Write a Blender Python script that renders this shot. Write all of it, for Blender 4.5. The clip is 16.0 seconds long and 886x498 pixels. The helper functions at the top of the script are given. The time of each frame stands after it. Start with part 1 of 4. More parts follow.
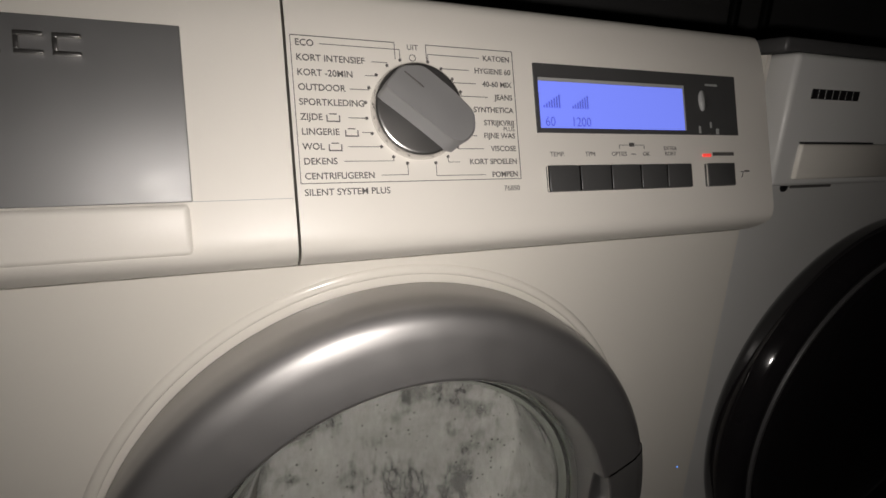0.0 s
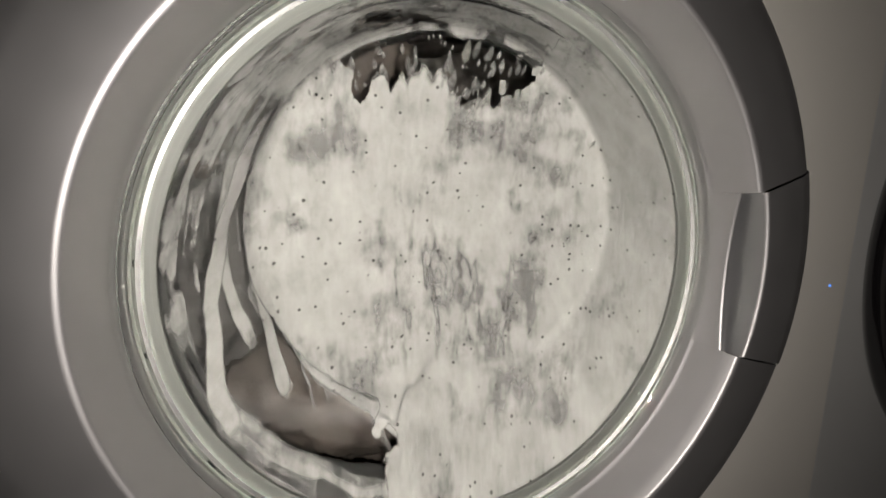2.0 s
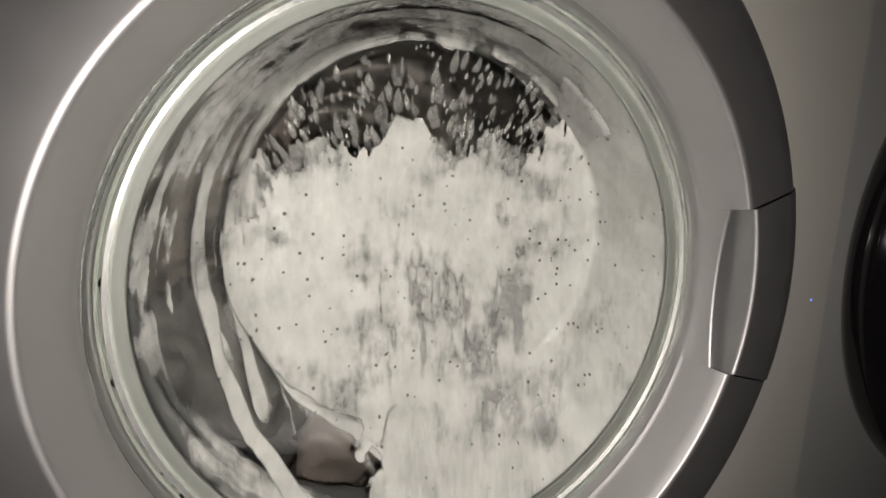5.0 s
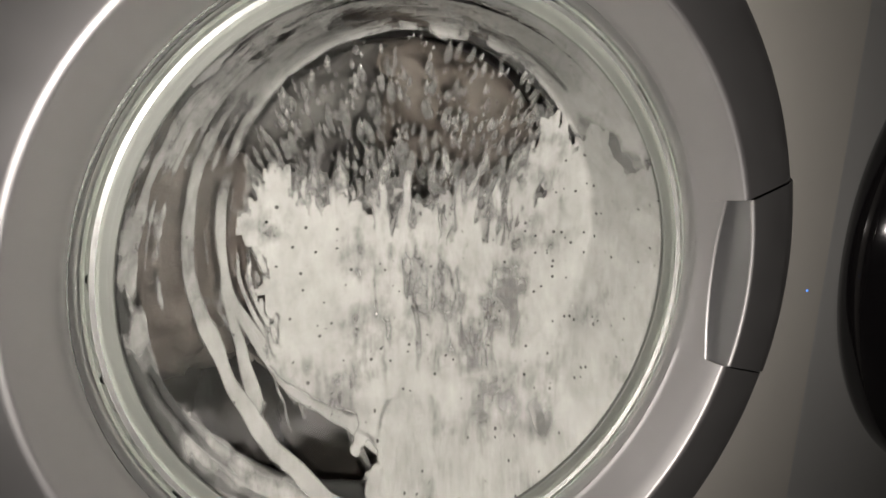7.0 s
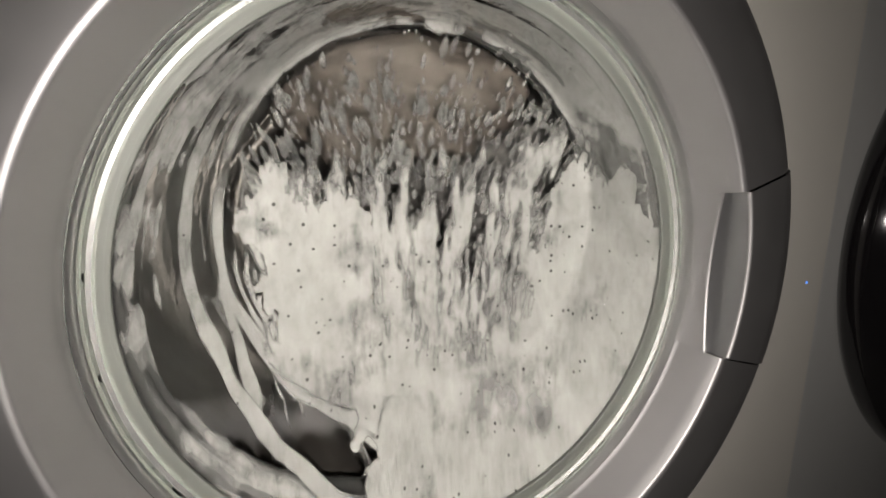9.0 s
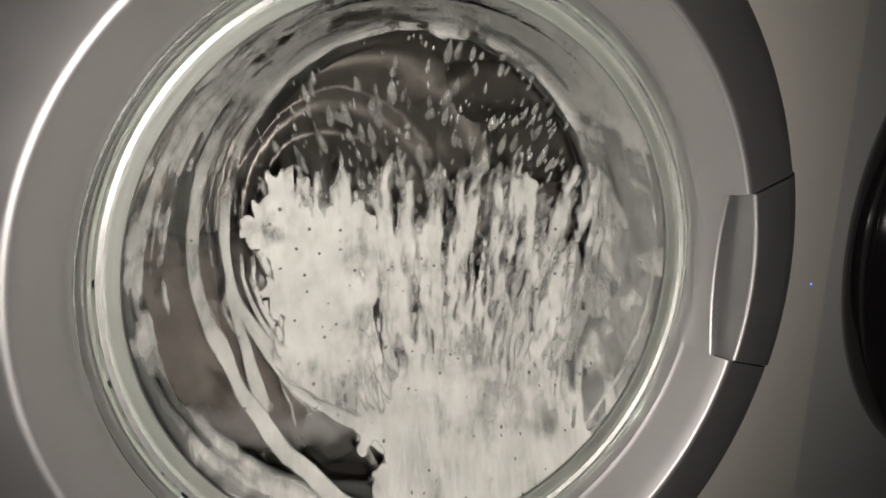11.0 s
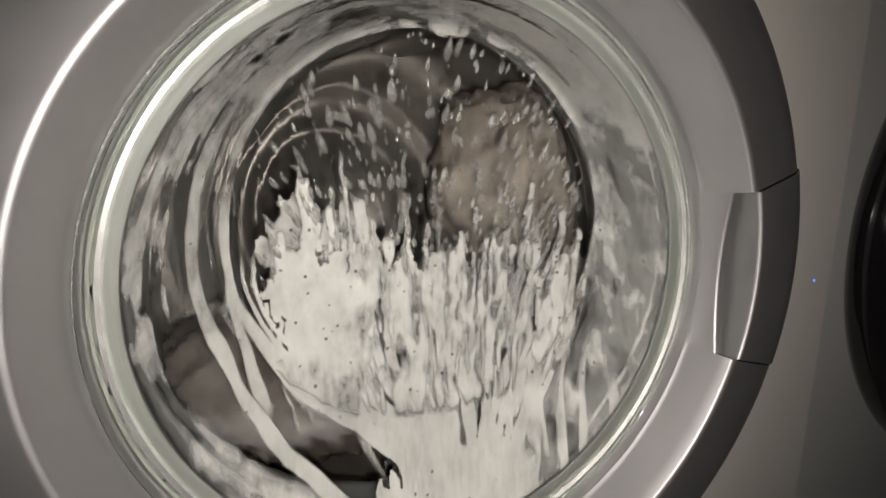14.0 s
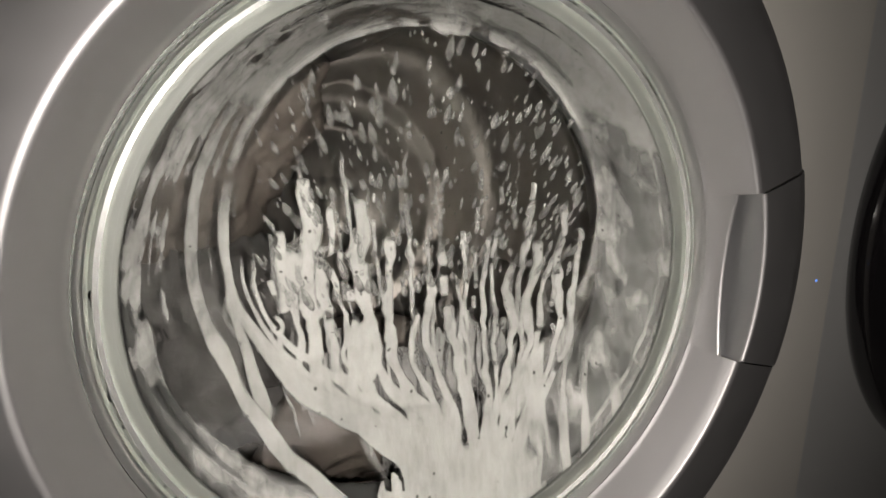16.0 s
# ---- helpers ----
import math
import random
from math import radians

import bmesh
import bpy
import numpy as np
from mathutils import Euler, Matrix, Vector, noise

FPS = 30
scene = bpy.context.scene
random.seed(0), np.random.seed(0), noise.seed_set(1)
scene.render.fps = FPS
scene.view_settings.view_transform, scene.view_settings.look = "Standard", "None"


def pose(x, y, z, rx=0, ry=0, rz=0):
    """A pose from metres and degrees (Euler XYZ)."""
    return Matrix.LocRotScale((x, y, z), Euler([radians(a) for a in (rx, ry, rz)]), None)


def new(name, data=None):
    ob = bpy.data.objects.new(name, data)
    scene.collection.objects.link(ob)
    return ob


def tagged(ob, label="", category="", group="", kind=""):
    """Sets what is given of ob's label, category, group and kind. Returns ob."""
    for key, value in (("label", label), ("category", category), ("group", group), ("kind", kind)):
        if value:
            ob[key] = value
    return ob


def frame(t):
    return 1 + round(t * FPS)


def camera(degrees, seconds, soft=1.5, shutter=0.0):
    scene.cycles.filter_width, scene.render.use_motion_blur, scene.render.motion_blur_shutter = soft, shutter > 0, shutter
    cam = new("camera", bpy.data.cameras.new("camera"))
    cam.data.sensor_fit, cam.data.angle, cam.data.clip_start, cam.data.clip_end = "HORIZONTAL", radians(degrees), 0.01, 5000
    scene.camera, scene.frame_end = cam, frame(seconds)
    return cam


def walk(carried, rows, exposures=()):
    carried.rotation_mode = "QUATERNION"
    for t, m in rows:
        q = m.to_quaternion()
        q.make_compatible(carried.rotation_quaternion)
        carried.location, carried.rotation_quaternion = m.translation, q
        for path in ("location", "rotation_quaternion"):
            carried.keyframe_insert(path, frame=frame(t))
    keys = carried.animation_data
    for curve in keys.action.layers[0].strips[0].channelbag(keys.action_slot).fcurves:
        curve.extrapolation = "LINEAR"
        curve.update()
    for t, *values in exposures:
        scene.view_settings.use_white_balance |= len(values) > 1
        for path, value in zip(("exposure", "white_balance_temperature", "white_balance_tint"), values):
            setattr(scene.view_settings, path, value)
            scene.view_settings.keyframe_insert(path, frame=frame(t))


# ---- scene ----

# ---- camera and its way ----
PATH = [
    (0.0, pose(-0.0812, -0.2811, 0.7979, 73.43, -1.80, -20.68)),
    (0.5, pose(-0.0723, -0.2856, 0.8053, 74.37, -0.73, -20.58)),
    (0.6, pose(-0.0728, -0.2856, 0.7835, 76.45, -0.58, -20.19)),
    (0.7, pose(-0.0732, -0.2862, 0.7608, 76.75, 0.21, -19.15)),
    (0.9, pose(-0.0746, -0.2851, 0.7137, 73.05, -0.61, -18.30)),
    (1.1, pose(-0.0802, -0.2802, 0.6473, 74.22, -0.82, -17.78)),
    (1.3, pose(-0.0816, -0.2735, 0.6063, 76.44, -0.67, -17.17)),
    (1.5, pose(-0.0856, -0.2573, 0.5916, 76.08, 0.46, -18.00)),
    (2.0, pose(-0.0768, -0.2304, 0.5484, 79.29, -0.77, -17.41)),
    (2.5, pose(-0.0763, -0.2254, 0.5487, 80.28, -0.54, -18.08)),
    (3.0, pose(-0.0774, -0.2240, 0.5487, 80.82, -0.73, -18.85)),
    (3.5, pose(-0.0795, -0.2216, 0.5507, 80.41, -1.00, -19.58)),
    (4.0, pose(-0.0790, -0.2204, 0.5508, 80.42, -1.19, -19.81)),
    (6.5, pose(-0.0788, -0.2206, 0.5513, 79.58, -1.41, -20.16)),
    (7.0, pose(-0.0765, -0.2186, 0.5511, 79.33, -1.10, -20.32)),
    (7.5, pose(-0.0773, -0.2190, 0.5505, 79.59, -1.03, -20.35)),
    (8.0, pose(-0.0764, -0.2179, 0.5515, 79.30, -0.67, -20.34)),
    (8.5, pose(-0.0755, -0.2181, 0.5511, 79.19, -0.51, -20.29)),
    (9.0, pose(-0.0747, -0.2192, 0.5503, 78.96, -0.48, -20.31)),
    (11.5, pose(-0.0780, -0.2188, 0.5508, 79.41, -0.02, -20.37)),
    (12.0, pose(-0.0781, -0.2182, 0.5510, 79.40, 0.15, -20.50)),
    (12.5, pose(-0.0773, -0.2166, 0.5526, 79.06, 0.49, -20.42)),
    (13.0, pose(-0.0776, -0.2164, 0.5528, 79.09, 0.41, -20.44)),
    (13.5, pose(-0.0781, -0.2160, 0.5530, 78.97, 0.38, -20.54)),
    (14.0, pose(-0.0779, -0.2157, 0.5528, 78.82, 0.30, -20.51)),
    (14.5, pose(-0.0788, -0.2146, 0.5530, 78.67, 0.17, -20.68)),
    (15.0, pose(-0.0781, -0.2131, 0.5544, 78.20, 0.32, -20.53)),
    (15.5, pose(-0.0786, -0.2119, 0.5551, 78.12, 0.35, -20.60)),
    (16.0, pose(-0.0789, -0.2122, 0.5555, 78.28, 0.27, -20.75)),
]
cam = camera(85.7, 16.0, soft=1.6)
walk(cam, PATH, exposures=[(0.0, -0.2), (0.7, -0.2), (1.2, 0.0), (1.5, -0.12), (2.1, -0.25), (16.0, -0.25)])

# ---- light: a dark utility room; the only strong light is the torch beside the lens ----
world = bpy.data.worlds.new("dark_room")
scene.world = world
world.use_nodes = True
world.node_tree.nodes["Background"].inputs[0].default_value = (0.5, 0.55, 0.6, 1)
world.node_tree.nodes["Background"].inputs[1].default_value = 0.013

TORCH = 7200.0

# ---- materials ----
def material(name, base, rough=0.5, metal=0.0, coat=0.0, var=0.06, scale=40.0, bump=0.0, bump_scale=300.0, spec=0.5):
    """Principled surface with colour drift at two scales and fine relief."""
    m = bpy.data.materials.new(name)
    m.use_nodes = True
    nt = m.node_tree
    b = nt.nodes["Principled BSDF"]
    b.inputs["Roughness"].default_value = rough
    b.inputs["Metallic"].default_value = metal
    b.inputs["Coat Weight"].default_value = coat
    b.inputs["Coat Roughness"].default_value = 0.08
    b.inputs["Specular IOR Level"].default_value = spec
    tc = nt.nodes.new("ShaderNodeTexCoord")
    n1 = nt.nodes.new("ShaderNodeTexNoise")
    n1.inputs["Scale"].default_value = scale
    n1.inputs["Detail"].default_value = 6
    n2 = nt.nodes.new("ShaderNodeTexNoise")
    n2.inputs["Scale"].default_value = scale * 0.12
    n2.inputs["Detail"].default_value = 3
    nt.links.new(tc.outputs["Object"], n1.inputs["Vector"])
    nt.links.new(tc.outputs["Object"], n2.inputs["Vector"])
    add = nt.nodes.new("ShaderNodeMath")
    add.operation = "ADD"
    nt.links.new(n1.outputs["Fac"], add.inputs[0])
    nt.links.new(n2.outputs["Fac"], add.inputs[1])
    mr = nt.nodes.new("ShaderNodeMapRange")
    mr.inputs["From Min"].default_value, mr.inputs["From Max"].default_value = 0.6, 1.4
    mr.inputs["To Min"].default_value, mr.inputs["To Max"].default_value = 1 - var, 1 + var
    nt.links.new(add.outputs[0], mr.inputs["Value"])
    mix = nt.nodes.new("ShaderNodeVectorMath")
    mix.operation = "SCALE"
    mix.inputs[0].default_value = base
    nt.links.new(mr.outputs[0], mix.inputs["Scale"])
    nt.links.new(mix.outputs[0], b.inputs["Base Color"])
    r2 = nt.nodes.new("ShaderNodeMapRange")
    r2.inputs["From Min"].default_value, r2.inputs["From Max"].default_value = 0.6, 1.4
    r2.inputs["To Min"].default_value, r2.inputs["To Max"].default_value = rough * 0.88, min(1, rough * 1.12)
    nt.links.new(add.outputs[0], r2.inputs["Value"])
    nt.links.new(r2.outputs[0], b.inputs["Roughness"])
    if bump:
        n3 = nt.nodes.new("ShaderNodeTexNoise")
        n3.inputs["Scale"].default_value = bump_scale
        n3.inputs["Detail"].default_value = 4
        nt.links.new(tc.outputs["Object"], n3.inputs["Vector"])
        bp = nt.nodes.new("ShaderNodeBump")
        bp.inputs["Strength"].default_value = bump
        bp.inputs["Distance"].default_value = 0.001
        nt.links.new(n3.outputs["Fac"], bp.inputs["Height"])
        nt.links.new(bp.outputs[0], b.inputs["Normal"])
    return m


def glowing(name, colour, strength):
    m = bpy.data.materials.new(name)
    m.use_nodes = True
    b = m.node_tree.nodes["Principled BSDF"]
    b.inputs["Base Color"].default_value = (*[c * 0.5 for c in colour], 1)
    b.inputs["Emission Color"].default_value = (*colour, 1)
    b.inputs["Emission Strength"].default_value = strength
    return m


def glass_material(name, tint):
    m = bpy.data.materials.new(name)
    m.use_nodes = True
    b = m.node_tree.nodes["Principled BSDF"]
    b.inputs["Base Color"].default_value = (*tint, 1)
    b.inputs["Transmission Weight"].default_value = 1.0
    b.inputs["Roughness"].default_value = 0.0
    b.inputs["IOR"].default_value = 1.45
    # runs of water on the glass bend what is seen through it
    nt = m.node_tree
    tc = nt.nodes.new("ShaderNodeTexCoord")
    mp = nt.nodes.new("ShaderNodeMapping")
    mp.inputs["Scale"].default_value = (1.0, 1.0, 0.35)
    n = nt.nodes.new("ShaderNodeTexNoise")
    n.inputs["Scale"].default_value = 85
    n.inputs["Detail"].default_value = 3
    bp = nt.nodes.new("ShaderNodeBump")
    bp.inputs["Strength"].default_value = 0.22
    bp.inputs["Distance"].default_value = 0.001
    nt.links.new(tc.outputs["Object"], mp.inputs["Vector"])
    nt.links.new(mp.outputs[0], n.inputs["Vector"])
    nt.links.new(n.outputs["Fac"], bp.inputs["Height"])
    nt.links.new(bp.outputs[0], b.inputs["Normal"])
    return m


def foam_material(name, base, holes, grain):
    """Wet soap foam: white, thinning to clear film where the sheet is thin, with open bubbles."""
    m = bpy.data.materials.new(name)
    m.use_nodes = True
    nt = m.node_tree
    b = nt.nodes["Principled BSDF"]
    b.inputs["Roughness"].default_value = 0.55
    b.inputs["Specular IOR Level"].default_value = 0.25
    out = nt.nodes["Material Output"]
    tc = nt.nodes.new("ShaderNodeTexCoord")
    at = nt.nodes.new("ShaderNodeAttribute")
    at.attribute_name = "foam_depth"
    # streaky thinning, drawn out along the run of the foam
    flat = nt.nodes.new("ShaderNodeAttribute")
    flat.attribute_name = "foam_place"
    mp = nt.nodes.new("ShaderNodeMapping")
    mp.inputs["Scale"].default_value = (1.0, 1.0, 0.42)
    nt.links.new(flat.outputs["Vector"], mp.inputs["Vector"])
    n1 = nt.nodes.new("ShaderNodeTexNoise")
    n1.inputs["Scale"].default_value = 210
    n1.inputs["Detail"].default_value = 5
    n1.inputs["Roughness"].default_value = 0.6
    nt.links.new(mp.outputs[0], n1.inputs["Vector"])
    n2 = nt.nodes.new("ShaderNodeTexNoise")
    n2.inputs["Scale"].default_value = 42
    n2.inputs["Detail"].default_value = 4
    nt.links.new(flat.outputs["Vector"], n2.inputs["Vector"])
    s = nt.nodes.new("ShaderNodeMath")
    s.operation = "MULTIPLY_ADD"
    nt.links.new(n1.outputs["Fac"], s.inputs[0])
    s.inputs[1].default_value = grain
    nt.links.new(at.outputs["Fac"], s.inputs[2])
    s2 = nt.nodes.new("ShaderNodeMath")
    s2.operation = "MULTIPLY_ADD"
    nt.links.new(n2.outputs["Fac"], s2.inputs[0])
    s2.inputs[1].default_value = grain
    nt.links.new(s.outputs[0], s2.inputs[2])
    mr = nt.nodes.new("ShaderNodeMapRange")
    mr.interpolation_type = "SMOOTHSTEP"
    mr.inputs["From Min"].default_value, mr.inputs["From Max"].default_value = grain + 0.12, grain + 0.72
    nt.links.new(s2.outputs[0], mr.inputs["Value"])
    # denser and wetter patches
    tone = nt.nodes.new("ShaderNodeMath")
    tone.operation = "MULTIPLY_ADD"
    nt.links.new(n2.outputs["Fac"], tone.inputs[0])
    tone.inputs[1].default_value = 1.6
    nt.links.new(n1.outputs["Fac"], tone.inputs[2])
    shade = nt.nodes.new("ShaderNodeMapRange")
    shade.inputs["From Min"].default_value, shade.inputs["From Max"].default_value = 0.85, 1.75
    shade.inputs["To Min"].default_value, shade.inputs["To Max"].default_value = 0.70, 1.14
    nt.links.new(tone.outputs[0], shade.inputs["Value"])
    tint = nt.nodes.new("ShaderNodeVectorMath")
    tint.operation = "SCALE"
    tint.inputs[0].default_value = base
    nt.links.new(shade.outputs[0], tint.inputs["Scale"])
    nt.links.new(tint.outputs[0], b.inputs["Base Color"])
    # open bubbles
    v = nt.nodes.new("ShaderNodeTexVoronoi")
    v.inputs["Scale"].default_value = 240
    nt.links.new(flat.outputs["Vector"], v.inputs["Vector"])
    sep = nt.nodes.new("ShaderNodeSeparateColor")
    nt.links.new(v.outputs["Color"], sep.inputs[0])
    pick = nt.nodes.new("ShaderNodeMath")
    pick.operation = "LESS_THAN"
    nt.links.new(sep.outputs[0], pick.inputs[0])
    pick.inputs[1].default_value = holes
    rad = nt.nodes.new("ShaderNodeMath")
    rad.operation = "MULTIPLY"
    nt.links.new(sep.outputs[1], rad.inputs[0])
    rad.inputs[1].default_value = 0.26
    near = nt.nodes.new("ShaderNodeMath")
    near.operation = "LESS_THAN"
    nt.links.new(v.outputs["Distance"], near.inputs[0])
    nt.links.new(rad.outputs[0], near.inputs[1])
    both = nt.nodes.new("ShaderNodeMath")
    both.operation = "MULTIPLY"
    nt.links.new(pick.outputs[0], both.inputs[0])
    nt.links.new(near.outputs[0], both.inputs[1])
    crowd = nt.nodes.new("ShaderNodeTexNoise")
    crowd.inputs["Scale"].default_value = 70
    nt.links.new(flat.outputs["Vector"], crowd.inputs["Vector"])
    many = nt.nodes.new("ShaderNodeMath")
    many.operation = "GREATER_THAN"
    nt.links.new(crowd.outputs["Fac"], many.inputs[0])
    many.inputs[1].default_value = 0.48
    pit = nt.nodes.new("ShaderNodeMath")
    pit.operation = "MULTIPLY"
    nt.links.new(both.outputs[0], pit.inputs[0])
    nt.links.new(many.outputs[0], pit.inputs[1])
    wet = nt.nodes.new("ShaderNodeMix")
    wet.data_type = "RGBA"
    nt.links.new(pit.outputs[0], wet.inputs[0])
    nt.links.new(tint.outputs[0], wet.inputs[6])
    wet.inputs[7].default_value = (0.05, 0.048, 0.045, 1)
    nt.links.new(wet.outputs[2], b.inputs["Base Color"])
    fade = nt.nodes.new("ShaderNodeMapRange")
    fade.interpolation_type = "SMOOTHSTEP"
    fade.inputs["From Min"].default_value, fade.inputs["From Max"].default_value = 0.03, 0.28
    nt.links.new(at.outputs["Fac"], fade.inputs["Value"])
    al = nt.nodes.new("ShaderNodeMath")
    al.operation = "MULTIPLY"
    nt.links.new(mr.outputs[0], al.inputs[0])
    nt.links.new(fade.outputs[0], al.inputs[1])
    tr = nt.nodes.new("ShaderNodeBsdfTransparent")
    mx = nt.nodes.new("ShaderNodeMixShader")
    nt.links.new(al.outputs[0], mx.inputs[0])
    nt.links.new(tr.outputs[0], mx.inputs[1])
    nt.links.new(b.outputs[0], mx.inputs[2])
    nt.links.new(mx.outputs[0], out.inputs["Surface"])
    bp = nt.nodes.new("ShaderNodeBump")
    bp.inputs["Strength"].default_value = 0.5
    bp.inputs["Distance"].default_value = 0.0015
    lump = nt.nodes.new("ShaderNodeMath")
    lump.operation = "ADD"
    nt.links.new(n1.outputs["Fac"], lump.inputs[0])
    nt.links.new(n2.outputs["Fac"], lump.inputs[1])
    nt.links.new(lump.outputs[0], bp.inputs["Height"])
    nt.links.new(bp.outputs[0], b.inputs["Normal"])
    return m


ENAMEL = material("white_enamel", (0.80, 0.77, 0.70), 0.22, coat=0.3, var=0.02, scale=12, bump=0.03, bump_scale=900)
PLASTIC = material("white_plastic", (0.78, 0.75, 0.69), 0.42, var=0.025, scale=20, bump=0.05, bump_scale=1500)
GREY_ENAMEL = material("pale_grey_enamel", (0.42, 0.43, 0.42), 0.3, var=0.03, scale=12)
DRYER_WHITE = material("white_dryer_enamel", (0.64, 0.64, 0.62), 0.3, var=0.03, scale=12)
SILVER = material("silver_paint", (0.47, 0.462, 0.458), 0.46, metal=0.88, var=0.025, scale=60, bump=0.05, bump_scale=2500)
# darker copy of the silver paint: the thumb recess's shade in its colour
SILVER_SHADED = material("silver_paint_shaded", (0.33, 0.33, 0.33), 0.42, metal=0.85, var=0.02, scale=60, bump=0.04, bump_scale=2500)
KNOB_METAL = material("satin_knob_metal", (0.40, 0.40, 0.40), 0.5, metal=0.7, var=0.03, scale=80)
PLATE = material("brushed_plate", (0.30, 0.30, 0.30), 0.52, metal=0.6, var=0.03, scale=80)
CHROME = material("chrome", (0.80, 0.79, 0.77), 0.12, metal=1.0, var=0.02)
POLISHED = material("polished_metal", (0.72, 0.71, 0.69), 0.24, metal=0.95, var=0.03, scale=50)
DARKGREY = material("dark_grey_plastic", (0.07, 0.07, 0.07), 0.35, var=0.06, bump=0.05)
BLACK = material("black_plastic", (0.015, 0.015, 0.016), 0.3, var=0.1)
GLOSSBLACK = material("gloss_black", (0.012, 0.011, 0.012), 0.08, coat=0.5, var=0.05)
INK = material("printing_ink", (0.10, 0.095, 0.09), 0.6, var=0.05)
RUBBER = material("grey_rubber", (0.15, 0.158, 0.14), 0.55, var=0.06, scale=30, bump=0.1, bump_scale=600)
DRUMSTEEL = material("drum_steel", (0.30, 0.275, 0.25), 0.30, metal=0.6, var=0.15, scale=30, bump=0.2, bump_scale=200)
CLOTH = material("wet_brown_cloth", (0.165, 0.14, 0.12), 0.6, var=0.35, scale=60, bump=0.6, bump_scale=900)
CLOTH_GREY = material("wet_grey_cloth", (0.135, 0.128, 0.12), 0.6, var=0.3, scale=60, bump=0.6, bump_scale=900)
WALLPAINT = material("grey_wall_paint", (0.22, 0.22, 0.22), 0.85, var=0.08, scale=8, bump=0.2, bump_scale=120)
FLOORMAT = material("grey_tile_floor", (0.2, 0.2, 0.19), 0.5, var=0.1, scale=8)
GLASS = glass_material("porthole_glass", (0.97, 0.99, 0.97))
FOAM = foam_material("soap_foam", (0.295, 0.29, 0.28), 0.50, 0.5)
FOAM_STATIC = foam_material("soap_foam_runs", (0.295, 0.29, 0.28), 0.25, 0.5)
LCD = glowing("lcd_backlight", (0.20, 0.26, 1.0), 0.9)
LCD_INK = glowing("lcd_ink", (0.10, 0.13, 0.60), 0.75)
RED_GLOW = glowing("red_led", (1.0, 0.08, 0.06), 0.8)
BLUE_GLINT = glowing("blue_glint", (0.1, 0.3, 1.0), 1.5)
TORCH_GLOW = glowing("torch_led", (1.0, 0.925, 0.87), TORCH)


# ---- mesh helpers ----
def part(name, bm, mat, parent=None, label="", smooth=True):
    me = bpy.data.meshes.new(name)
    bmesh.ops.recalc_face_normals(bm, faces=bm.faces)
    bm.to_mesh(me)
    bm.free()
    me.materials.append(mat)
    for p in me.polygons:
        p.use_smooth = smooth
    ob = new(name, me)
    if parent is not None:
        ob.parent = parent
    return tagged(ob, label)


def thing(name, label, category, group="", kind="", at=(0, 0, 0)):
    ob = new(name)
    ob.location = at
    return tagged(ob, label, category, group, kind)


def box(bm, x0, x1, y0, y1, z0, z1, bevel=0.0, seg=2):
    vs = [bm.verts.new((x, y, z)) for z in (z0, z1) for y in (y0, y1) for x in (x0, x1)]
    fs = [bm.faces.new([vs[i] for i in f]) for f in ((0, 1, 3, 2), (4, 6, 7, 5), (0, 4, 5, 1), (2, 3, 7, 6), (0, 2, 6, 4), (1, 5, 7, 3))]
    if bevel:
        es = list({e for f in fs for e in f.edges})
        bmesh.ops.bevel(bm, geom=es, offset=bevel, segments=seg, affect="EDGES", profile=0.5)
    return bm


def boxed(*a, **k):
    return box(bmesh.new(), *a, **k)


def lathe(profile, cx, cz, n=160, a0=0.0, a1=2 * math.pi):
    """Revolve (radius, y) pairs about the axis through (cx, cz) that runs along y."""
    bm = bmesh.new()
    full = abs(a1 - a0 - 2 * math.pi) < 1e-6
    cols = n if full else n + 1
    rings = []
    for r, y in profile:
        if r < 1e-6:
            rings.append([bm.verts.new((cx, y, cz))] * cols)
        else:
            rings.append([bm.verts.new((cx + r * math.sin(a0 + (a1 - a0) * k / n), y, cz + r * math.cos(a0 + (a1 - a0) * k / n))) for k in range(cols)])
    for a, b in zip(rings, rings[1:]):
        for k in range(n):
            j = (k + 1) % cols
            vs = [a[k], a[j], b[j], b[k]]
            vs = [v for i, v in enumerate(vs) if v not in vs[:i]]
            if len(vs) > 2:
                bm.faces.new(vs)
    return bm


def rounded(points, r=0.003, seg=4):
    """Round the corners of an open polyline of 2-D points."""
    out = [points[0]]
    for a, b, c in zip(points, points[1:], points[2:]):
        a, b, c = Vector(a), Vector(b), Vector(c)
        d = min(r, (a - b).length * 0.45, (c - b).length * 0.45)
        p, q = b + (a - b).normalized() * d, b + (c - b).normalized() * d
        for i in range(seg + 1):
            t = i / seg
            out.append(tuple((1 - t) ** 2 * p + 2 * t * (1 - t) * b + t * t * q))
    out.append(points[-1])
    return [tuple(p) for p in out]


def extrude_x(profile, x0, x1):
    """A closed (y, z) outline drawn out along x, with end caps."""
    bm = bmesh.new()
    a = [bm.verts.new((x0, y, z)) for y, z in profile]
    b = [bm.verts.new((x1, y, z)) for y, z in profile]
    n = len(profile)
    for i in range(n):
        bm.faces.new((a[i], a[(i + 1) % n], b[(i + 1) % n], b[i]))
    bm.faces.new([bm.verts.new(v.co) for v in a])
    bm.faces.new([bm.verts.new(v.co) for v in b][::-1])
    return bm


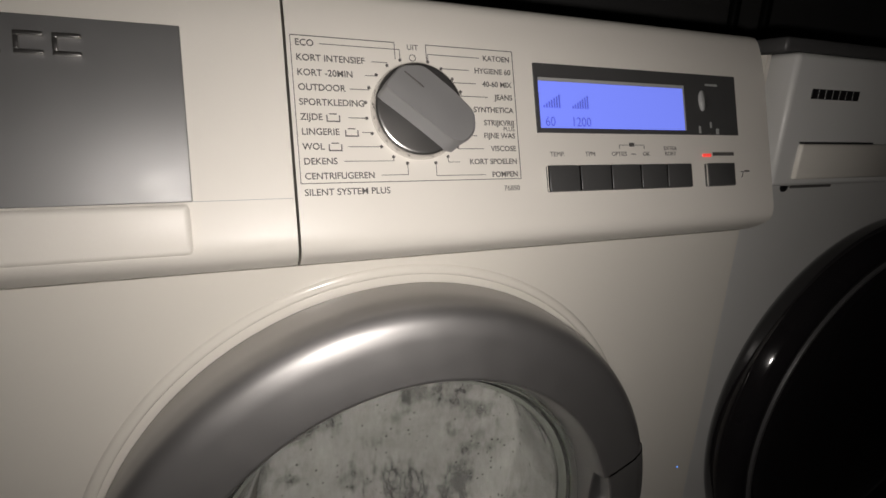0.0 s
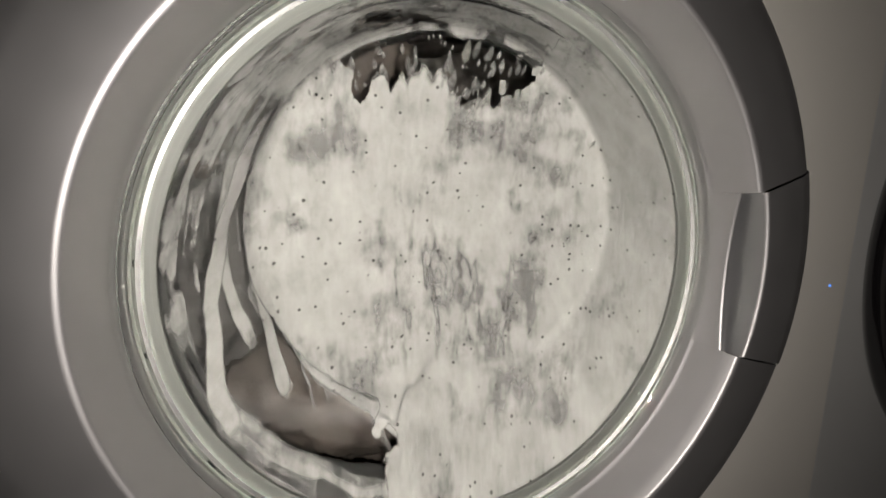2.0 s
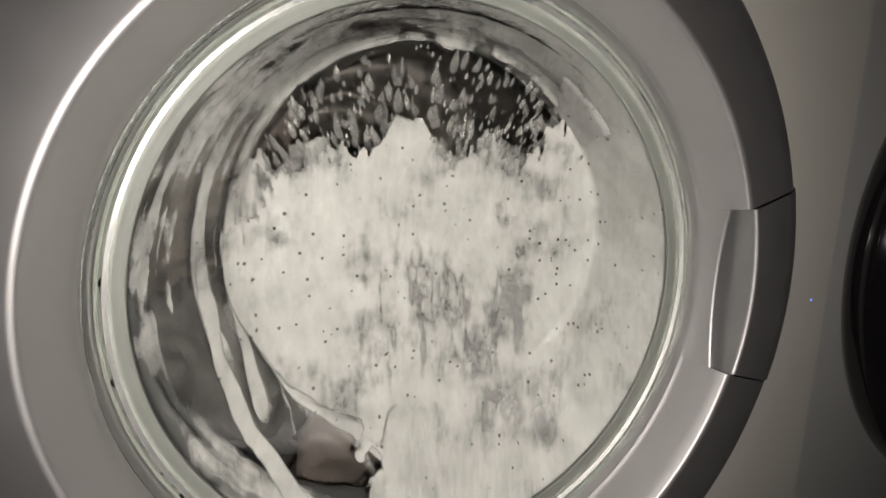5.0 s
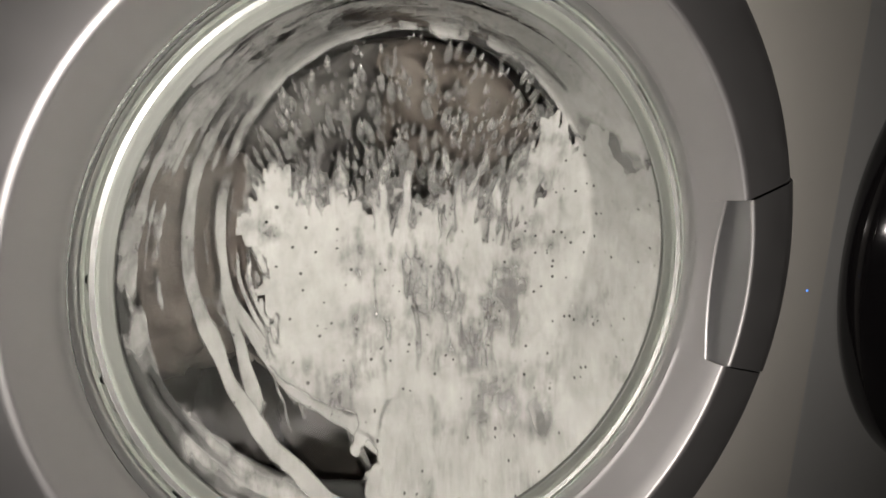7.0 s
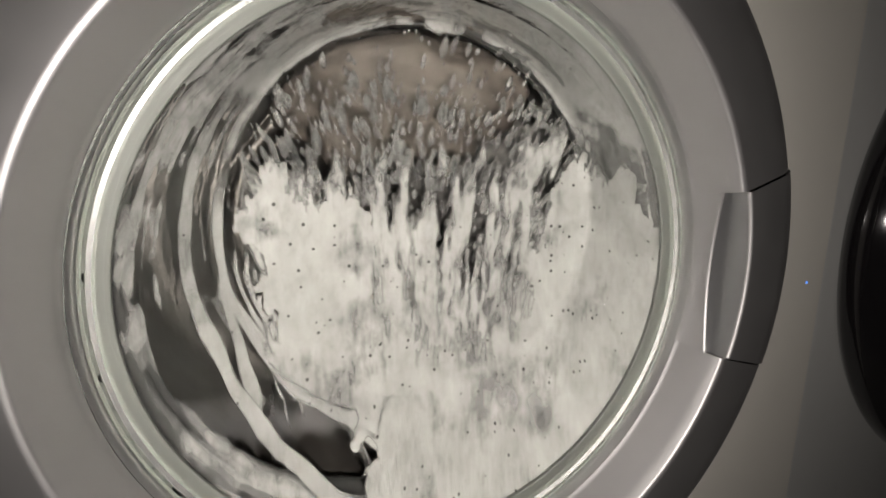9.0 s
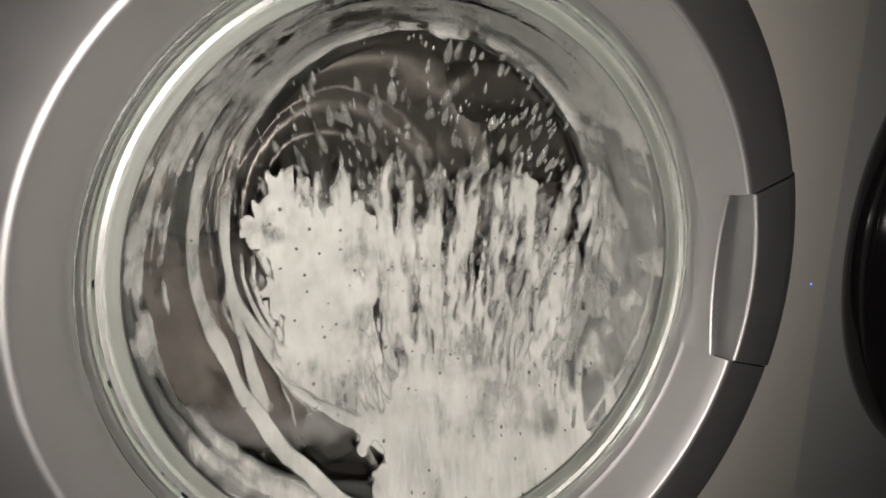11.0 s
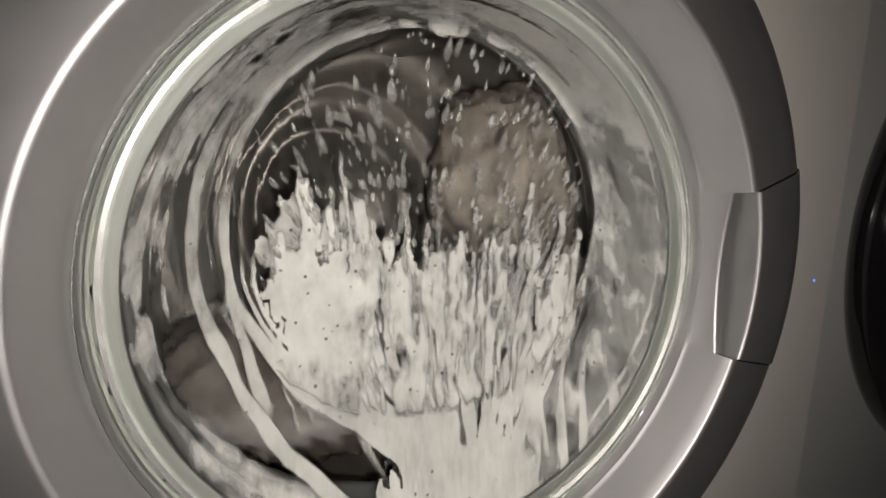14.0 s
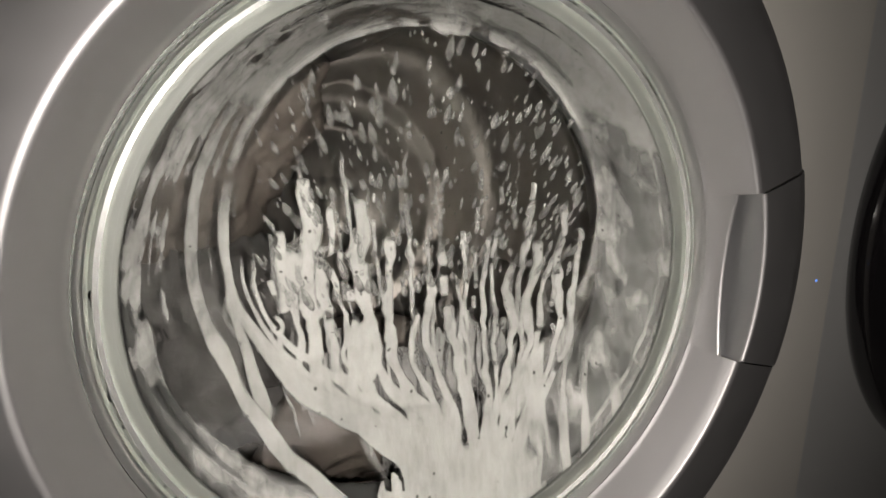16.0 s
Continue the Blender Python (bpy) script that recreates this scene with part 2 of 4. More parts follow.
def tube(points, r, n=10):
    bm = bmesh.new()
    rings = []
    for i, p in enumerate(points):
        p = Vector(p)
        d = (Vector(points[min(i + 1, len(points) - 1)]) - Vector(points[max(i - 1, 0)])).normalized()
        s = d.orthogonal().normalized()
        if abs(d.z) > 0.5:
            s = d.cross(Vector((0, 1, 0))).normalized()
        u = d.cross(s)
        rings.append([bm.verts.new(p + r * (math.cos(2 * math.pi * k / n) * s + math.sin(2 * math.pi * k / n) * u)) for k in range(n)])
    for a, b in zip(rings, rings[1:]):
        for k in range(n):
            bm.faces.new((a[k], a[(k + 1) % n], b[(k + 1) % n], b[k]))
    bm.faces.new(rings[0])
    bm.faces.new(rings[-1][::-1])
    return bm


# ---- room ----
def room():
    x0, x1, y0, y1, h = -1.3, 2.0, -1.8, 0.72, 2.4
    tagged(part("floor", boxed(x0, x1, y0, y1, -0.1, 0), FLOORMAT, smooth=False), "grey tiled utility room floor", "floor", kind="structure")
    tagged(part("ceiling", boxed(x0, x1, y0, y1, h, h + 0.1), WALLPAINT, smooth=False), "dark unlit utility room ceiling", "ceiling", kind="structure")
    for n, b in (("wall_north", (x0, x1, y1, y1 + 0.1, 0, h)), ("wall_south", (x0, x1, y0 - 0.1, y0, 0, h)),
                 ("wall_west", (x0 - 0.1, x0, y0, y1, 0, h)), ("wall_east", (x1, x1 + 0.1, y0, y1, 0, h))):
        tagged(part(n, boxed(*b), WALLPAINT, smooth=False), "plain grey painted wall in the dark", "wall", kind="structure")


# ---- the washing machine ----
DX, DZ = 0.0, 0.4914            # axis of its door
SLOPE = 0.317                   # backward lean of the control panel
PN = math.hypot(1, SLOPE)


def panel_y(z):
    return -0.0132 + SLOPE * (z - 0.79)


def on_panel(x, z, off=0.0, spin=0.0):
    """A pose on the panel's sloping face: x right, y up the face, z out of it."""
    u = Vector((0, SLOPE, 1)) / PN
    n = Vector((0, -1, SLOPE)) / PN
    m = Matrix(((1, 0, 0, x), (0, u.y, n.y, panel_y(z)), (0, u.z, n.z, z), (0, 0, 0, 1)))
    return m @ Matrix.Translation((0, 0, off)) @ pose(0, 0, 0, 0, 0, spin)


def front_with_hole(x0, x1, z0, z1, cx, cz, r, y0, y1):
    """A front sheet with a round hole through it."""
    bm = bmesh.new()
    n = 128
    def edge(a):
        dx, dz = math.sin(a), math.cos(a)
        k = min(((x1 if dx > 0 else x0) - cx) / dx if abs(dx) > 1e-9 else 9, ((z1 if dz > 0 else z0) - cz) / dz if abs(dz) > 1e-9 else 9)
        return cx + dx * k, cz + dz * k
    angles = sorted([2 * math.pi * k / n for k in range(n)] + [math.atan2(x - cx, z - cz) % (2 * math.pi) for x in (x0, x1) for z in (z0, z1)])
    loops = []
    for y in (y0, y1):
        inner = [bm.verts.new((cx + r * math.sin(a), y, cz + r * math.cos(a))) for a in angles]
        outer = [bm.verts.new((edge(a)[0], y, edge(a)[1])) for a in angles]
        loops.append((inner, outer))
    k = len(angles)
    for i in range(k):
        j = (i + 1) % k
        for inner, outer in loops:
            bm.faces.new((inner[i], inner[j], outer[j], outer[i]))
        bm.faces.new((loops[0][0][i], loops[0][0][j], loops[1][0][j], loops[1][0][i]))
        bm.faces.new((loops[0][1][i], loops[0][1][j], loops[1][1][j], loops[1][1][i]))
    return bm


def lettering(text, x, z, size, parent, align="LEFT", mat=None, squash=1.0, name="lettering", off=0.0006, bold=0.0):
    cu = bpy.data.curves.new(name, "FONT")
    cu.body, cu.size, cu.align_x, cu.align_y, cu.extrude = text, size, align, "CENTER", 0.00008
    cu.offset = bold
    ob = bpy.data.objects.new(name, cu)
    scene.collection.objects.link(ob)
    bpy.context.view_layer.update()
    me = bpy.data.meshes.new_from_object(ob.evaluated_get(bpy.context.evaluated_depsgraph_get()))
    bpy.data.objects.remove(ob)
    me.materials.clear()
    me.materials.append(mat or INK)
    m = new(name, me)
    m.parent = parent
    m.matrix_local = on_panel(x, z, off) @ Matrix.Diagonal((squash, 1, 1, 1))
    return m


def bar(name, x0, x1, z0, z1, mat, parent, off=0.0004, thick=0.0003, label=""):
    """A thin printed or inlaid bar on the panel's face."""
    w, h = x1 - x0, (z1 - z0) * PN
    ob = part(name, boxed(-w / 2, w / 2, -h / 2, h / 2, 0, thick), mat, parent, label, smooth=False)
    ob.matrix_local = on_panel((x0 + x1) / 2, (z0 + z1) / 2, off)
    return ob


def washing_machine():
    wm = thing("washing_machine", "white front-loading washing machine, running with foam behind its door", "washing machine")
    x0, x1 = -0.298, 0.3005
    # casing
    part("front_panel", front_with_hole(x0, x1, 0.08, 0.7045, DX, DZ, 0.175, 0.0, 0.004), ENAMEL, wm, smooth=False)
    part("side_panel", boxed(x0, x0 + 0.004, 0.0045, 0.6, 0.01, 0.845), ENAMEL, wm, smooth=False)
    part("side_panel", boxed(x1 - 0.004, x1, 0.0045, 0.6, 0.01, 0.845), ENAMEL, wm, smooth=False)
    part("plinth", boxed(x0, x1, 0.006, 0.03, 0.0, 0.078, bevel=0.003), ENAMEL, wm)
    part("back_panel", boxed(x0 + 0.005, x1 - 0.005, 0.59, 0.6, 0.01, 0.84), GREY_ENAMEL, wm, smooth=False)
    part("top_panel", boxed(x0, x1, 0.032, 0.6, 0.8455, 0.8555, bevel=0.003), DARKGREY, wm, "dark worktop edge")
    # raised lip round the door
    part("door_surround", lathe(rounded([(0.2095, 0.0015), (0.2070, -0.0016), (0.2020, -0.0020), (0.2005, 0.002)], 0.003), DX, DZ), ENAMEL, wm)
    # control fascia: one sloping section, split at the drawer
    prof = rounded([(0.03, 0.7075), (0.0, 0.7075), (-0.012, 0.7085), (panel_y(0.722), 0.722), (panel_y(0.757), 0.757), (panel_y(0.838), 0.838), (0.012, 0.8585), (0.03, 0.8595)], 0.012, 5)
    fascia = part("control_fascia", extrude_x(prof, -0.0637, x1 - 0.011), PLASTIC, wm)
    drawer = part("drawer_front", extrude_x(prof, x0 + 0.011, -0.0652), PLASTIC, wm)
    part("fascia_backing", boxed(x0 + 0.001, x1 - 0.001, 0.031, 0.04, 0.706, 0.845), BLACK, wm, smooth=False)
    for o in (fascia, drawer):
        for p in o.data.polygons:
            p.use_smooth = len(p.vertices) == 4
    # silver plate and scooped grip on the drawer
    plate = part("drawer_plate", boxed(-0.093, 0.093, -0.0425, 0.0425, -0.001, 0.0012, bevel=0.0005), PLATE, drawer, "brushed grey metal plate")
    plate.matrix_local = on_panel(-0.2055, 0.7905, 0.0)
    grip = part("drawer_grip", boxed(-0.092, 0.092, -0.0125, 0.0125, -0.001, 0.004, bevel=0.003, seg=3), PLASTIC, drawer)
    grip.matrix_local = on_panel(-0.2055, 0.7375, 0.0, 0) @ pose(0, 0, 0, 10, 0, 0)
    # maker's mark as plain raised chrome shapes
    for cx in (-0.187, -0.1715, -0.1575):
        b = bmesh.new()
        box(b, -0.0055, 0.0055, 0.003, 0.0052, 0, 0.002, bevel=0.0006)
        box(b, -0.0055, 0.0055, -0.0052, -0.003, 0, 0.002, bevel=0.0006)
        box(b, -0.0055, -0.0033, -0.0032, 0.0032, 0, 0.002, bevel=0.0006)
        mk = part("emblem", b, POLISHED, drawer, "raised chrome emblem")
        mk.matrix_local = on_panel(cx, 0.8185, 0.0012)
    bar("drawer_seam", -0.1125, -0.0660, 0.7500, 0.7503, GREY_ENAMEL, drawer, 0.0001, 0.0002)
    # printed frame round the programme list
    w = 0.00035
    for b in ((-0.0618, -0.0618 + w, 0.757, 0.8312), (0.0683, 0.0683 + w, 0.757, 0.8312), (-0.0618, 0.0685, 0.757, 0.757 + w), (-0.0618, -0.006, 0.8312, 0.8312 + w), (0.0125, 0.0685, 0.8312, 0.8312 + w),
              (-0.006, -0.006 + w, 0.8225, 0.8312), (0.0125, 0.0125 + w, 0.8225, 0.8312)):
        bar("printed_line", *b, INK, fascia)
    # programme names, leader lines and dots
    kx, kz, kr = 0.0052, 0.7945, 0.0300
    left = ["ECO", "KORT INTENSIEF", "KORT -20MIN", "OUTDOOR", "SPORTKLEDING", "ZIJDE", "LINGERIE", "WOL", "DEKENS", "CENTRIFUGEREN"]
    right = ["KATOEN", "HYGIENE 60", "40-60 MIX", "JEANS", "SYNTHETICA", "STRIJKVRIJ", "FIJNE WAS", "VISCOSE", "KORT SPOELEN", "POMPEN"]
    lw = [0.0108, 0.0385, 0.0345, 0.0255, 0.0365, 0.0235, 0.0305, 0.0220, 0.0195, 0.0395]
    rw = [0.0190, 0.0265, 0.0225, 0.0152, 0.0275, 0.0245, 0.0240, 0.0203, 0.0365, 0.0205]
    for i in range(10):
        zl, zr = 0.8277 - i * 0.00745, 0.8262 - i * 0.00738
        lettering(left[i], -0.0595, zl, 0.0049, fascia, squash=0.98, bold=0.00006)
        lettering(right[i], 0.0665, zr, 0.0045, fascia, "RIGHT", bold=0.00006)
        for side, z, wd in ((-1, zl, lw[i]), (1, zr, rw[i])):
            a = radians(16 + i * 16.4) * side
            dx, dz = kx + kr * math.sin(a), kz + kr * math.cos(a) * 0.96
            start = -0.0595 + wd + 0.0015 if side < 0 else 0.0665 - wd - 0.0015
            if abs(start - dx) > 0.002 and (start - dx) * side > 0:
                bar("printed_line", min(start, dx), max(start, dx), z - 0.0001, z + 0.0002, INK, fascia)
            if abs(z - dz) > 0.0006:
                bar("printed_line", dx - 0.0001, dx + 0.0002, min(z, dz), max(z, dz), INK, fascia)
            dot = part("printed_dot", lathe([(0.0009, 0.0), (0.0009, -0.0003), (0.0, -0.0003)], 0, 0, 12), INK, fascia)
            dot.matrix_local = on_panel(dx, dz, 0.0003) @ pose(0, 0, 0, -90, 0, 0)
    lettering("PLUS", 0.0665, 0.7859, 0.0036, fascia, "RIGHT")
    lettering("UIT", kx - 0.0005, 0.8293, 0.0044, fascia, "CENTER")
    ring = part("printed_ring", lathe([(0.0020, 0.0), (0.0020, -0.0003), (0.0016, -0.0003), (0.0016, 0.0)], 0, 0, 20), INK, fascia)
    ring.matrix_local = on_panel(kx - 0.0008, 0.8238, 0.0003) @ pose(0, 0, 0, -90, 0, 0)
    for i, xx in ((5, -0.0455), (6, -0.0362), (7, -0.0455)):   # wash-tub symbols
        zz = 0.8277 - i * 0.00745
        bar("printed_symbol", xx, xx + 0.006, zz - 0.0022, zz - 0.0016, INK, fascia)
        bar("printed_symbol", xx - 0.0006, xx, zz - 0.0022, zz + 0.0012, INK, fascia)
        bar("printed_symbol", xx + 0.006, xx + 0.0066, zz - 0.0022, zz + 0.0012, INK, fascia)
        bar("printed_symbol", xx + 0.001, xx + 0.005, zz + 0.0016, zz + 0.0021, INK, fascia)
    lettering("SILENT SYSTEM PLUS", -0.0603, 0.7525, 0.0050, fascia, bold=0.00006)
    lettering("76850", 0.0672, 0.7517, 0.0044, fascia, "RIGHT")
    # programme knob
    knob = part("programme_knob", lathe(rounded([(0.0272, 0.0), (0.0270, -0.0035), (0.0255, -0.0075), (0.0, -0.0080)], 0.002), 0, 0, 72), POLISHED, fascia, "polished metal knob base")
    knob.matrix_local = on_panel(kx, kz, 0.0) @ pose(0, 0, 0, -90, 0, 0)
    kb = bmesh.new()
    grip_line = rounded([(0.0, -0.006), (0.024, -0.006), (0.0305, -0.002), (0.0315, 0.007), (0.0250, 0.0160), (0.008, 0.0180), (-0.013, 0.0178), (-0.0225, 0.0095), (-0.0240, -0.006), (0.0, -0.006)], 0.004, 4)[:-1]
    n = len(grip_line)                                        # flat spouted grip with a flank that slopes to the base
    loops = [[kb.verts.new((u * f, v * f - (drop if v < -0.003 else 0.0), h)) for u, v in grip_line] for f, drop, h in ((1.0, 0.0055, 0.0070), (1.0, 0.0, 0.0130), (0.96, 0.0, 0.0140))]
    for lo, hi in zip(loops, loops[1:]):
        for k in range(n):
            kb.faces.new((lo[k], lo[(k + 1) % n], hi[(k + 1) % n], hi[k]))
    kb.faces.new(loops[-1])
    kb.faces.new(loops[0][::-1])
    kg = part("knob_grip", kb, KNOB_METAL, fascia, "silver knob grip turned to a programme", smooth=False)
    kg.matrix_local = on_panel(kx, kz, 0.0, -38)
    km = part("knob_mark", boxed(-0.0190, -0.0060, 0.0070, 0.0078, 0.0141, 0.0144), INK, fascia, smooth=False)
    km.matrix_local = on_panel(kx, kz, 0.0, -38)
    # display
    bar("display_bezel", 0.0825, 0.2555, 0.7842, 0.8258, DARKGREY, fascia, 0.0, 0.0012)
    lcd = bar("display", 0.0850, 0.2030, 0.7870, 0.8150, LCD, fascia, 0.0013, 0.0004, "lit blue liquid crystal display")
    bar("display_edge", 0.0850, 0.2030, 0.8152, 0.8172, GREY_ENAMEL, fascia, 0.0013, 0.0004)
    bar("display_edge", 0.2034, 0.2046, 0.7870, 0.8172, GREY_ENAMEL, fascia, 0.0013, 0.0004)
    for gx in (0.0875, 0.1090):
        for k in range(7):
            bar("display_segment", gx + k * 0.0019, gx + k * 0.0019 + 0.0011, 0.7990, 0.8005 + k * 0.0011, LCD_INK, fascia, 0.0018, 0.0002)
    lettering("1200", 0.1075, 0.7905, 0.0085, fascia, mat=LCD_INK, off=0.0019, squash=0.9)
    lettering("60", 0.0880, 0.7905, 0.0085, fascia, mat=LCD_INK, off=0.0019, squash=0.9)
    # worn film and sensor eye beside the display
    eye = part("display_dial", lathe([(0.0075, 0.0), (0.0072, -0.0012), (0.0, -0.0014)], 0, 0, 32), GREY_ENAMEL, fascia, "worn pale dial print")
    eye.matrix_local = on_panel(0.2215, 0.8075, 0.0012) @ Matrix.Diagonal((0.45, 1, 1, 1)) @ pose(0, 0, 0, -90, 0, 0)
    for b in ((0.2165, 0.2185, 0.7850, 0.7900), (0.2275, 0.2290, 0.7890, 0.7930), (0.2330, 0.2360, 0.7845, 0.7885), (0.2255, 0.2370, 0.8180, 0.8195)):
        bar("worn_print", *b, GREY_ENAMEL, fascia, 0.0013, 0.0002)
    # keys and their captions
    for a, b in ((0.0870, 0.1098), (0.1106, 0.1344), (0.1352, 0.1590), (0.1598, 0.1820), (0.1828, 0.2050), (0.2205, 0.2470)):
        w, h = b - a, 0.0165
        key = part("button", boxed(-w / 2, w / 2, -h / 2, h / 2, -0.001, 0.0035, bevel=0.0008), DARKGREY, fascia)
        key.matrix_local = on_panel((a + b) / 2, 0.7563, 0.0)
        bar("button_edge", a - 0.0007, a + 0.0003, 0.7487, 0.7639, CHROME, fascia, 0.0022, 0.0010)
    for txt, xx, zz, sz in (("TEMP.", 0.0960, 0.7712, 0.0042), ("TPM", 0.1210, 0.7712, 0.0042), ("OPTIES", 0.1445, 0.7712, 0.0040), ("OK", 0.1675, 0.7712, 0.0040), ("EXTRA", 0.1890, 0.7748, 0.0038), ("KORT", 0.1890, 0.7712, 0.0038)):
        lettering(txt, xx, zz, sz, fascia, "CENTER")
    for b in ((0.1545, 0.1585, 0.7709, 0.7714), (0.1450, 0.1660, 0.7768, 0.7771), (0.1450, 0.1453, 0.7745, 0.7768), (0.1657, 0.1660, 0.7745, 0.7768), (0.1535, 0.1575, 0.7760, 0.7785)):
        bar("printed_line", *b, INK, fascia)
    bar("caption_bar", 0.2290, 0.2500, 0.7698, 0.7722, INK, fascia)
    bar("indicator_light", 0.2190, 0.2270, 0.7690, 0.7712, RED_GLOW, fascia, 0.0005, 0.0004, "small glowing red indicator")
    lettering("7", 0.2575, 0.7560, 0.0070, fascia, "CENTER")
    bar("caption_bar", 0.2600, 0.2650, 0.7580, 0.7592, INK, fascia)
    # small blue reflection in the glossy front, added as a glowing bead
    part("blue_reflection", lathe([(0.0009, 0.0), (0.0007, -0.0005), (0.0, -0.0006)], 0.2839, 0.4637, 10), BLUE_GLINT, wm, "tiny blue reflection on the enamel, made as a glowing bead")

    # ---- door ----
    inside = [(0.1418, -0.0030), (0.1418, -0.0235), (0.1424, -0.0268), (0.1436, -0.0288)]
    face = [(0.1526, -0.0512), (0.1660, -0.0503), (0.1810, -0.0486), (0.1895, -0.0455), (0.1950, -0.0395), (0.1974, -0.0290), (0.1974, -0.0090), (0.1970, -0.0030)]
    rim = inside + [(0.1490, -0.0460), (0.1508, -0.0503)] + face + [(0.1418, -0.0030)]
    ha0, ha1 = radians(73.6), radians(107.0)                  # the grip's stretch of the ring
    door = part("door", lathe(rounded(rim, 0.0040, 5), DX, DZ, 200, ha1, ha0 + 2 * math.pi), SILVER, wm, "silver-grey painted round door frame")
    part("door_pull", lathe(rounded([(0.1533, -0.0430), (0.1535, -0.0507), (0.1547, -0.0519)] + [(r + 0.0006, y - 0.0004) for r, y in face[1:]], 0.0012, 3), DX, DZ, 48, ha0 + 0.006, ha1 - 0.006), SILVER, door, "plain outer half of the door grip")
    tb = bmesh.new()                                          # concave thumb plate between the glass and the grip's lip
    sb = bmesh.new()
    cols, slope = [], []
    for k in range(41):
        a = ha0 + (ha1 - ha0) * k / 40
        e = (k - 20) / 20
        re = 0.1454 + 0.0021 * e * e
        ye = -0.0288 - (re - 0.1436) * 3.185
        line = [(0.1418, -0.0030), (0.1418, -0.0235), (0.1424, -0.0268), (0.1436, -0.0288), (re - 0.0003, ye), (re, ye - 0.0018), (re + 0.0006, ye - 0.0018), (re + 0.0009, ye + 0.0008)]
        for i in range(1, 9):
            t = i / 9
            line.append((re + 0.0009 + (0.1532 - re - 0.0009) * t, ye + 0.0008 + (-0.0445 - ye) * t + 0.0095 * math.sin(math.pi * t) * (1 - 0.6 * e ** 4)))
        line += [(0.1532, -0.0490), (0.1537, -0.0507)]
        pts3 = [(DX + r * math.sin(a), y, DZ + r * math.cos(a)) for r, y in line]
        slope.append([sb.verts.new(p) for p in pts3[:7]])
        cols.append([tb.verts.new(p) for p in pts3[6:]])
    for bmx, grid in ((tb, cols), (sb, slope)):
        for c0, c1 in zip(grid, grid[1:]):
            for i in range(len(c0) - 1):
                bmx.faces.new((c0[i], c0[i + 1], c1[i + 1], c1[i]))
    part("grip_edge", sb, SILVER, door)
    part("thumb_plate", tb, SILVER_SHADED, door, "concave silver thumb recess, its shade put into the colour")
    # porthole glass: thick rolled edge, flange and bowl
    inner = rounded(BOWL[::-1], 0.006, 5)
    outer = rounded([(r + (0.004 if r > 0.1 else 0), y + (0.0035 if r < 0.11 else 0.001)) for r, y in BOWL], 0.006, 5)
    lip = [(0.1362, -0.0198), (0.1400, -0.0212), (0.1418, -0.0232), (0.1426, -0.0256), (0.1418, -0.0280), (0.1406, -0.0284), (0.1396, -0.0266), (0.1380, -0.0240), (0.1362, -0.0230)]
    bowl = lathe([(0.0, BOWL[0][1] + 0.0035)] + outer[1:] + lip + inner, DX, DZ, 200)
    for v in bowl.verts:
        kx, kz = lean(v.co.y)
        v.co.x, v.co.z = v.co.x + float(kx), v.co.z + float(kz)
    gl = part("porthole_glass", bowl, GLASS, door, "clear thick glass bowl, wet inside")
    gl.visible_shadow = False
    part("glass_seat", lathe(rounded([(0.1412, -0.0205), (0.1402, -0.0185), (0.1360, -0.0180), (0.1312, -0.0165), (0.1316, -0.0145), (0.1412, -0.0125)], 0.0015), DX, DZ, 180), RUBBER, door, "pale grey-green seal behind the glass")
    # bellows and drum
    part("door_gasket", lathe(rounded([(0.176, 0.006), (0.150, 0.010), (0.140, 0.030), (0.152, 0.045), (0.146, 0.062), (0.160, 0.075), (0.185, 0.078)], 0.006), DX, DZ - 0.004, 120), material("dark_bellows_rubber", (0.10, 0.10, 0.095), 0.5, var=0.1, bump=0.1), wm, "grey rubber bellows")
    return wm


BOWL = [(0.0, 0.0530), (0.035, 0.0518), (0.065, 0.0485), (0.096, 0.0432), (0.1065, 0.0382), (0.1125, 0.0285), (0.1245, -0.0020), (0.1308, -0.0180), (0.1350, -0.0225)]


def lean(y):
    """How far the bowl's axis has shifted at depth y: its window sits higher and further over than its rim."""
    k = np.clip((np.asarray(y) + 0.0120) / 0.0545, 0, 1)
    return 0.014 * k, 0.021 * k


def drum():
    d = thing("washing_drum", "dark wet stainless steel drum with ribs", "drum", at=(DX, 0.09, DZ - 0.005))
    part("drum_shell", lathe([(0.165, 0.0), (0.235, 0.004), (0.240, 0.02), (0.240, 0.30), (0.232, 0.315), (0.170, 0.320), (0.160, 0.312), (0.150, 0.312), (0.142, 0.320), (0.112, 0.320), (0.104, 0.310), (0.092, 0.310), (0.084, 0.320), (0.0, 0.32)], 0, 0, 96), DRUMSTEEL, d)
    for k in range(3):
        a = radians(40 + 120 * k)
        b = bmesh.new()
        n = 10
        pr = [(0.045 * math.cos(math.pi * i / n), 0.05 * math.sin(math.pi * i / n)) for i in range(n + 1)]
        rows = [[b.verts.new((px, y, 0.241 - pz * s)) for px, pz in pr] for y, s in ((0.015, 0.7), (0.05, 1.0), (0.25, 1.0), (0.29, 0.6))]
        for r0, r1 in zip(rows, rows[1:]):
            for i in range(n):
                b.faces.new((r0[i], r0[i + 1], r1[i + 1], r1[i]))
        for r0 in (rows[0], rows[-1]):
            b.faces.new(r0)
        lf = part("drum_rib", b, DRUMSTEEL, d)
        lf.rotation_euler = (0, a, 0)
    return d


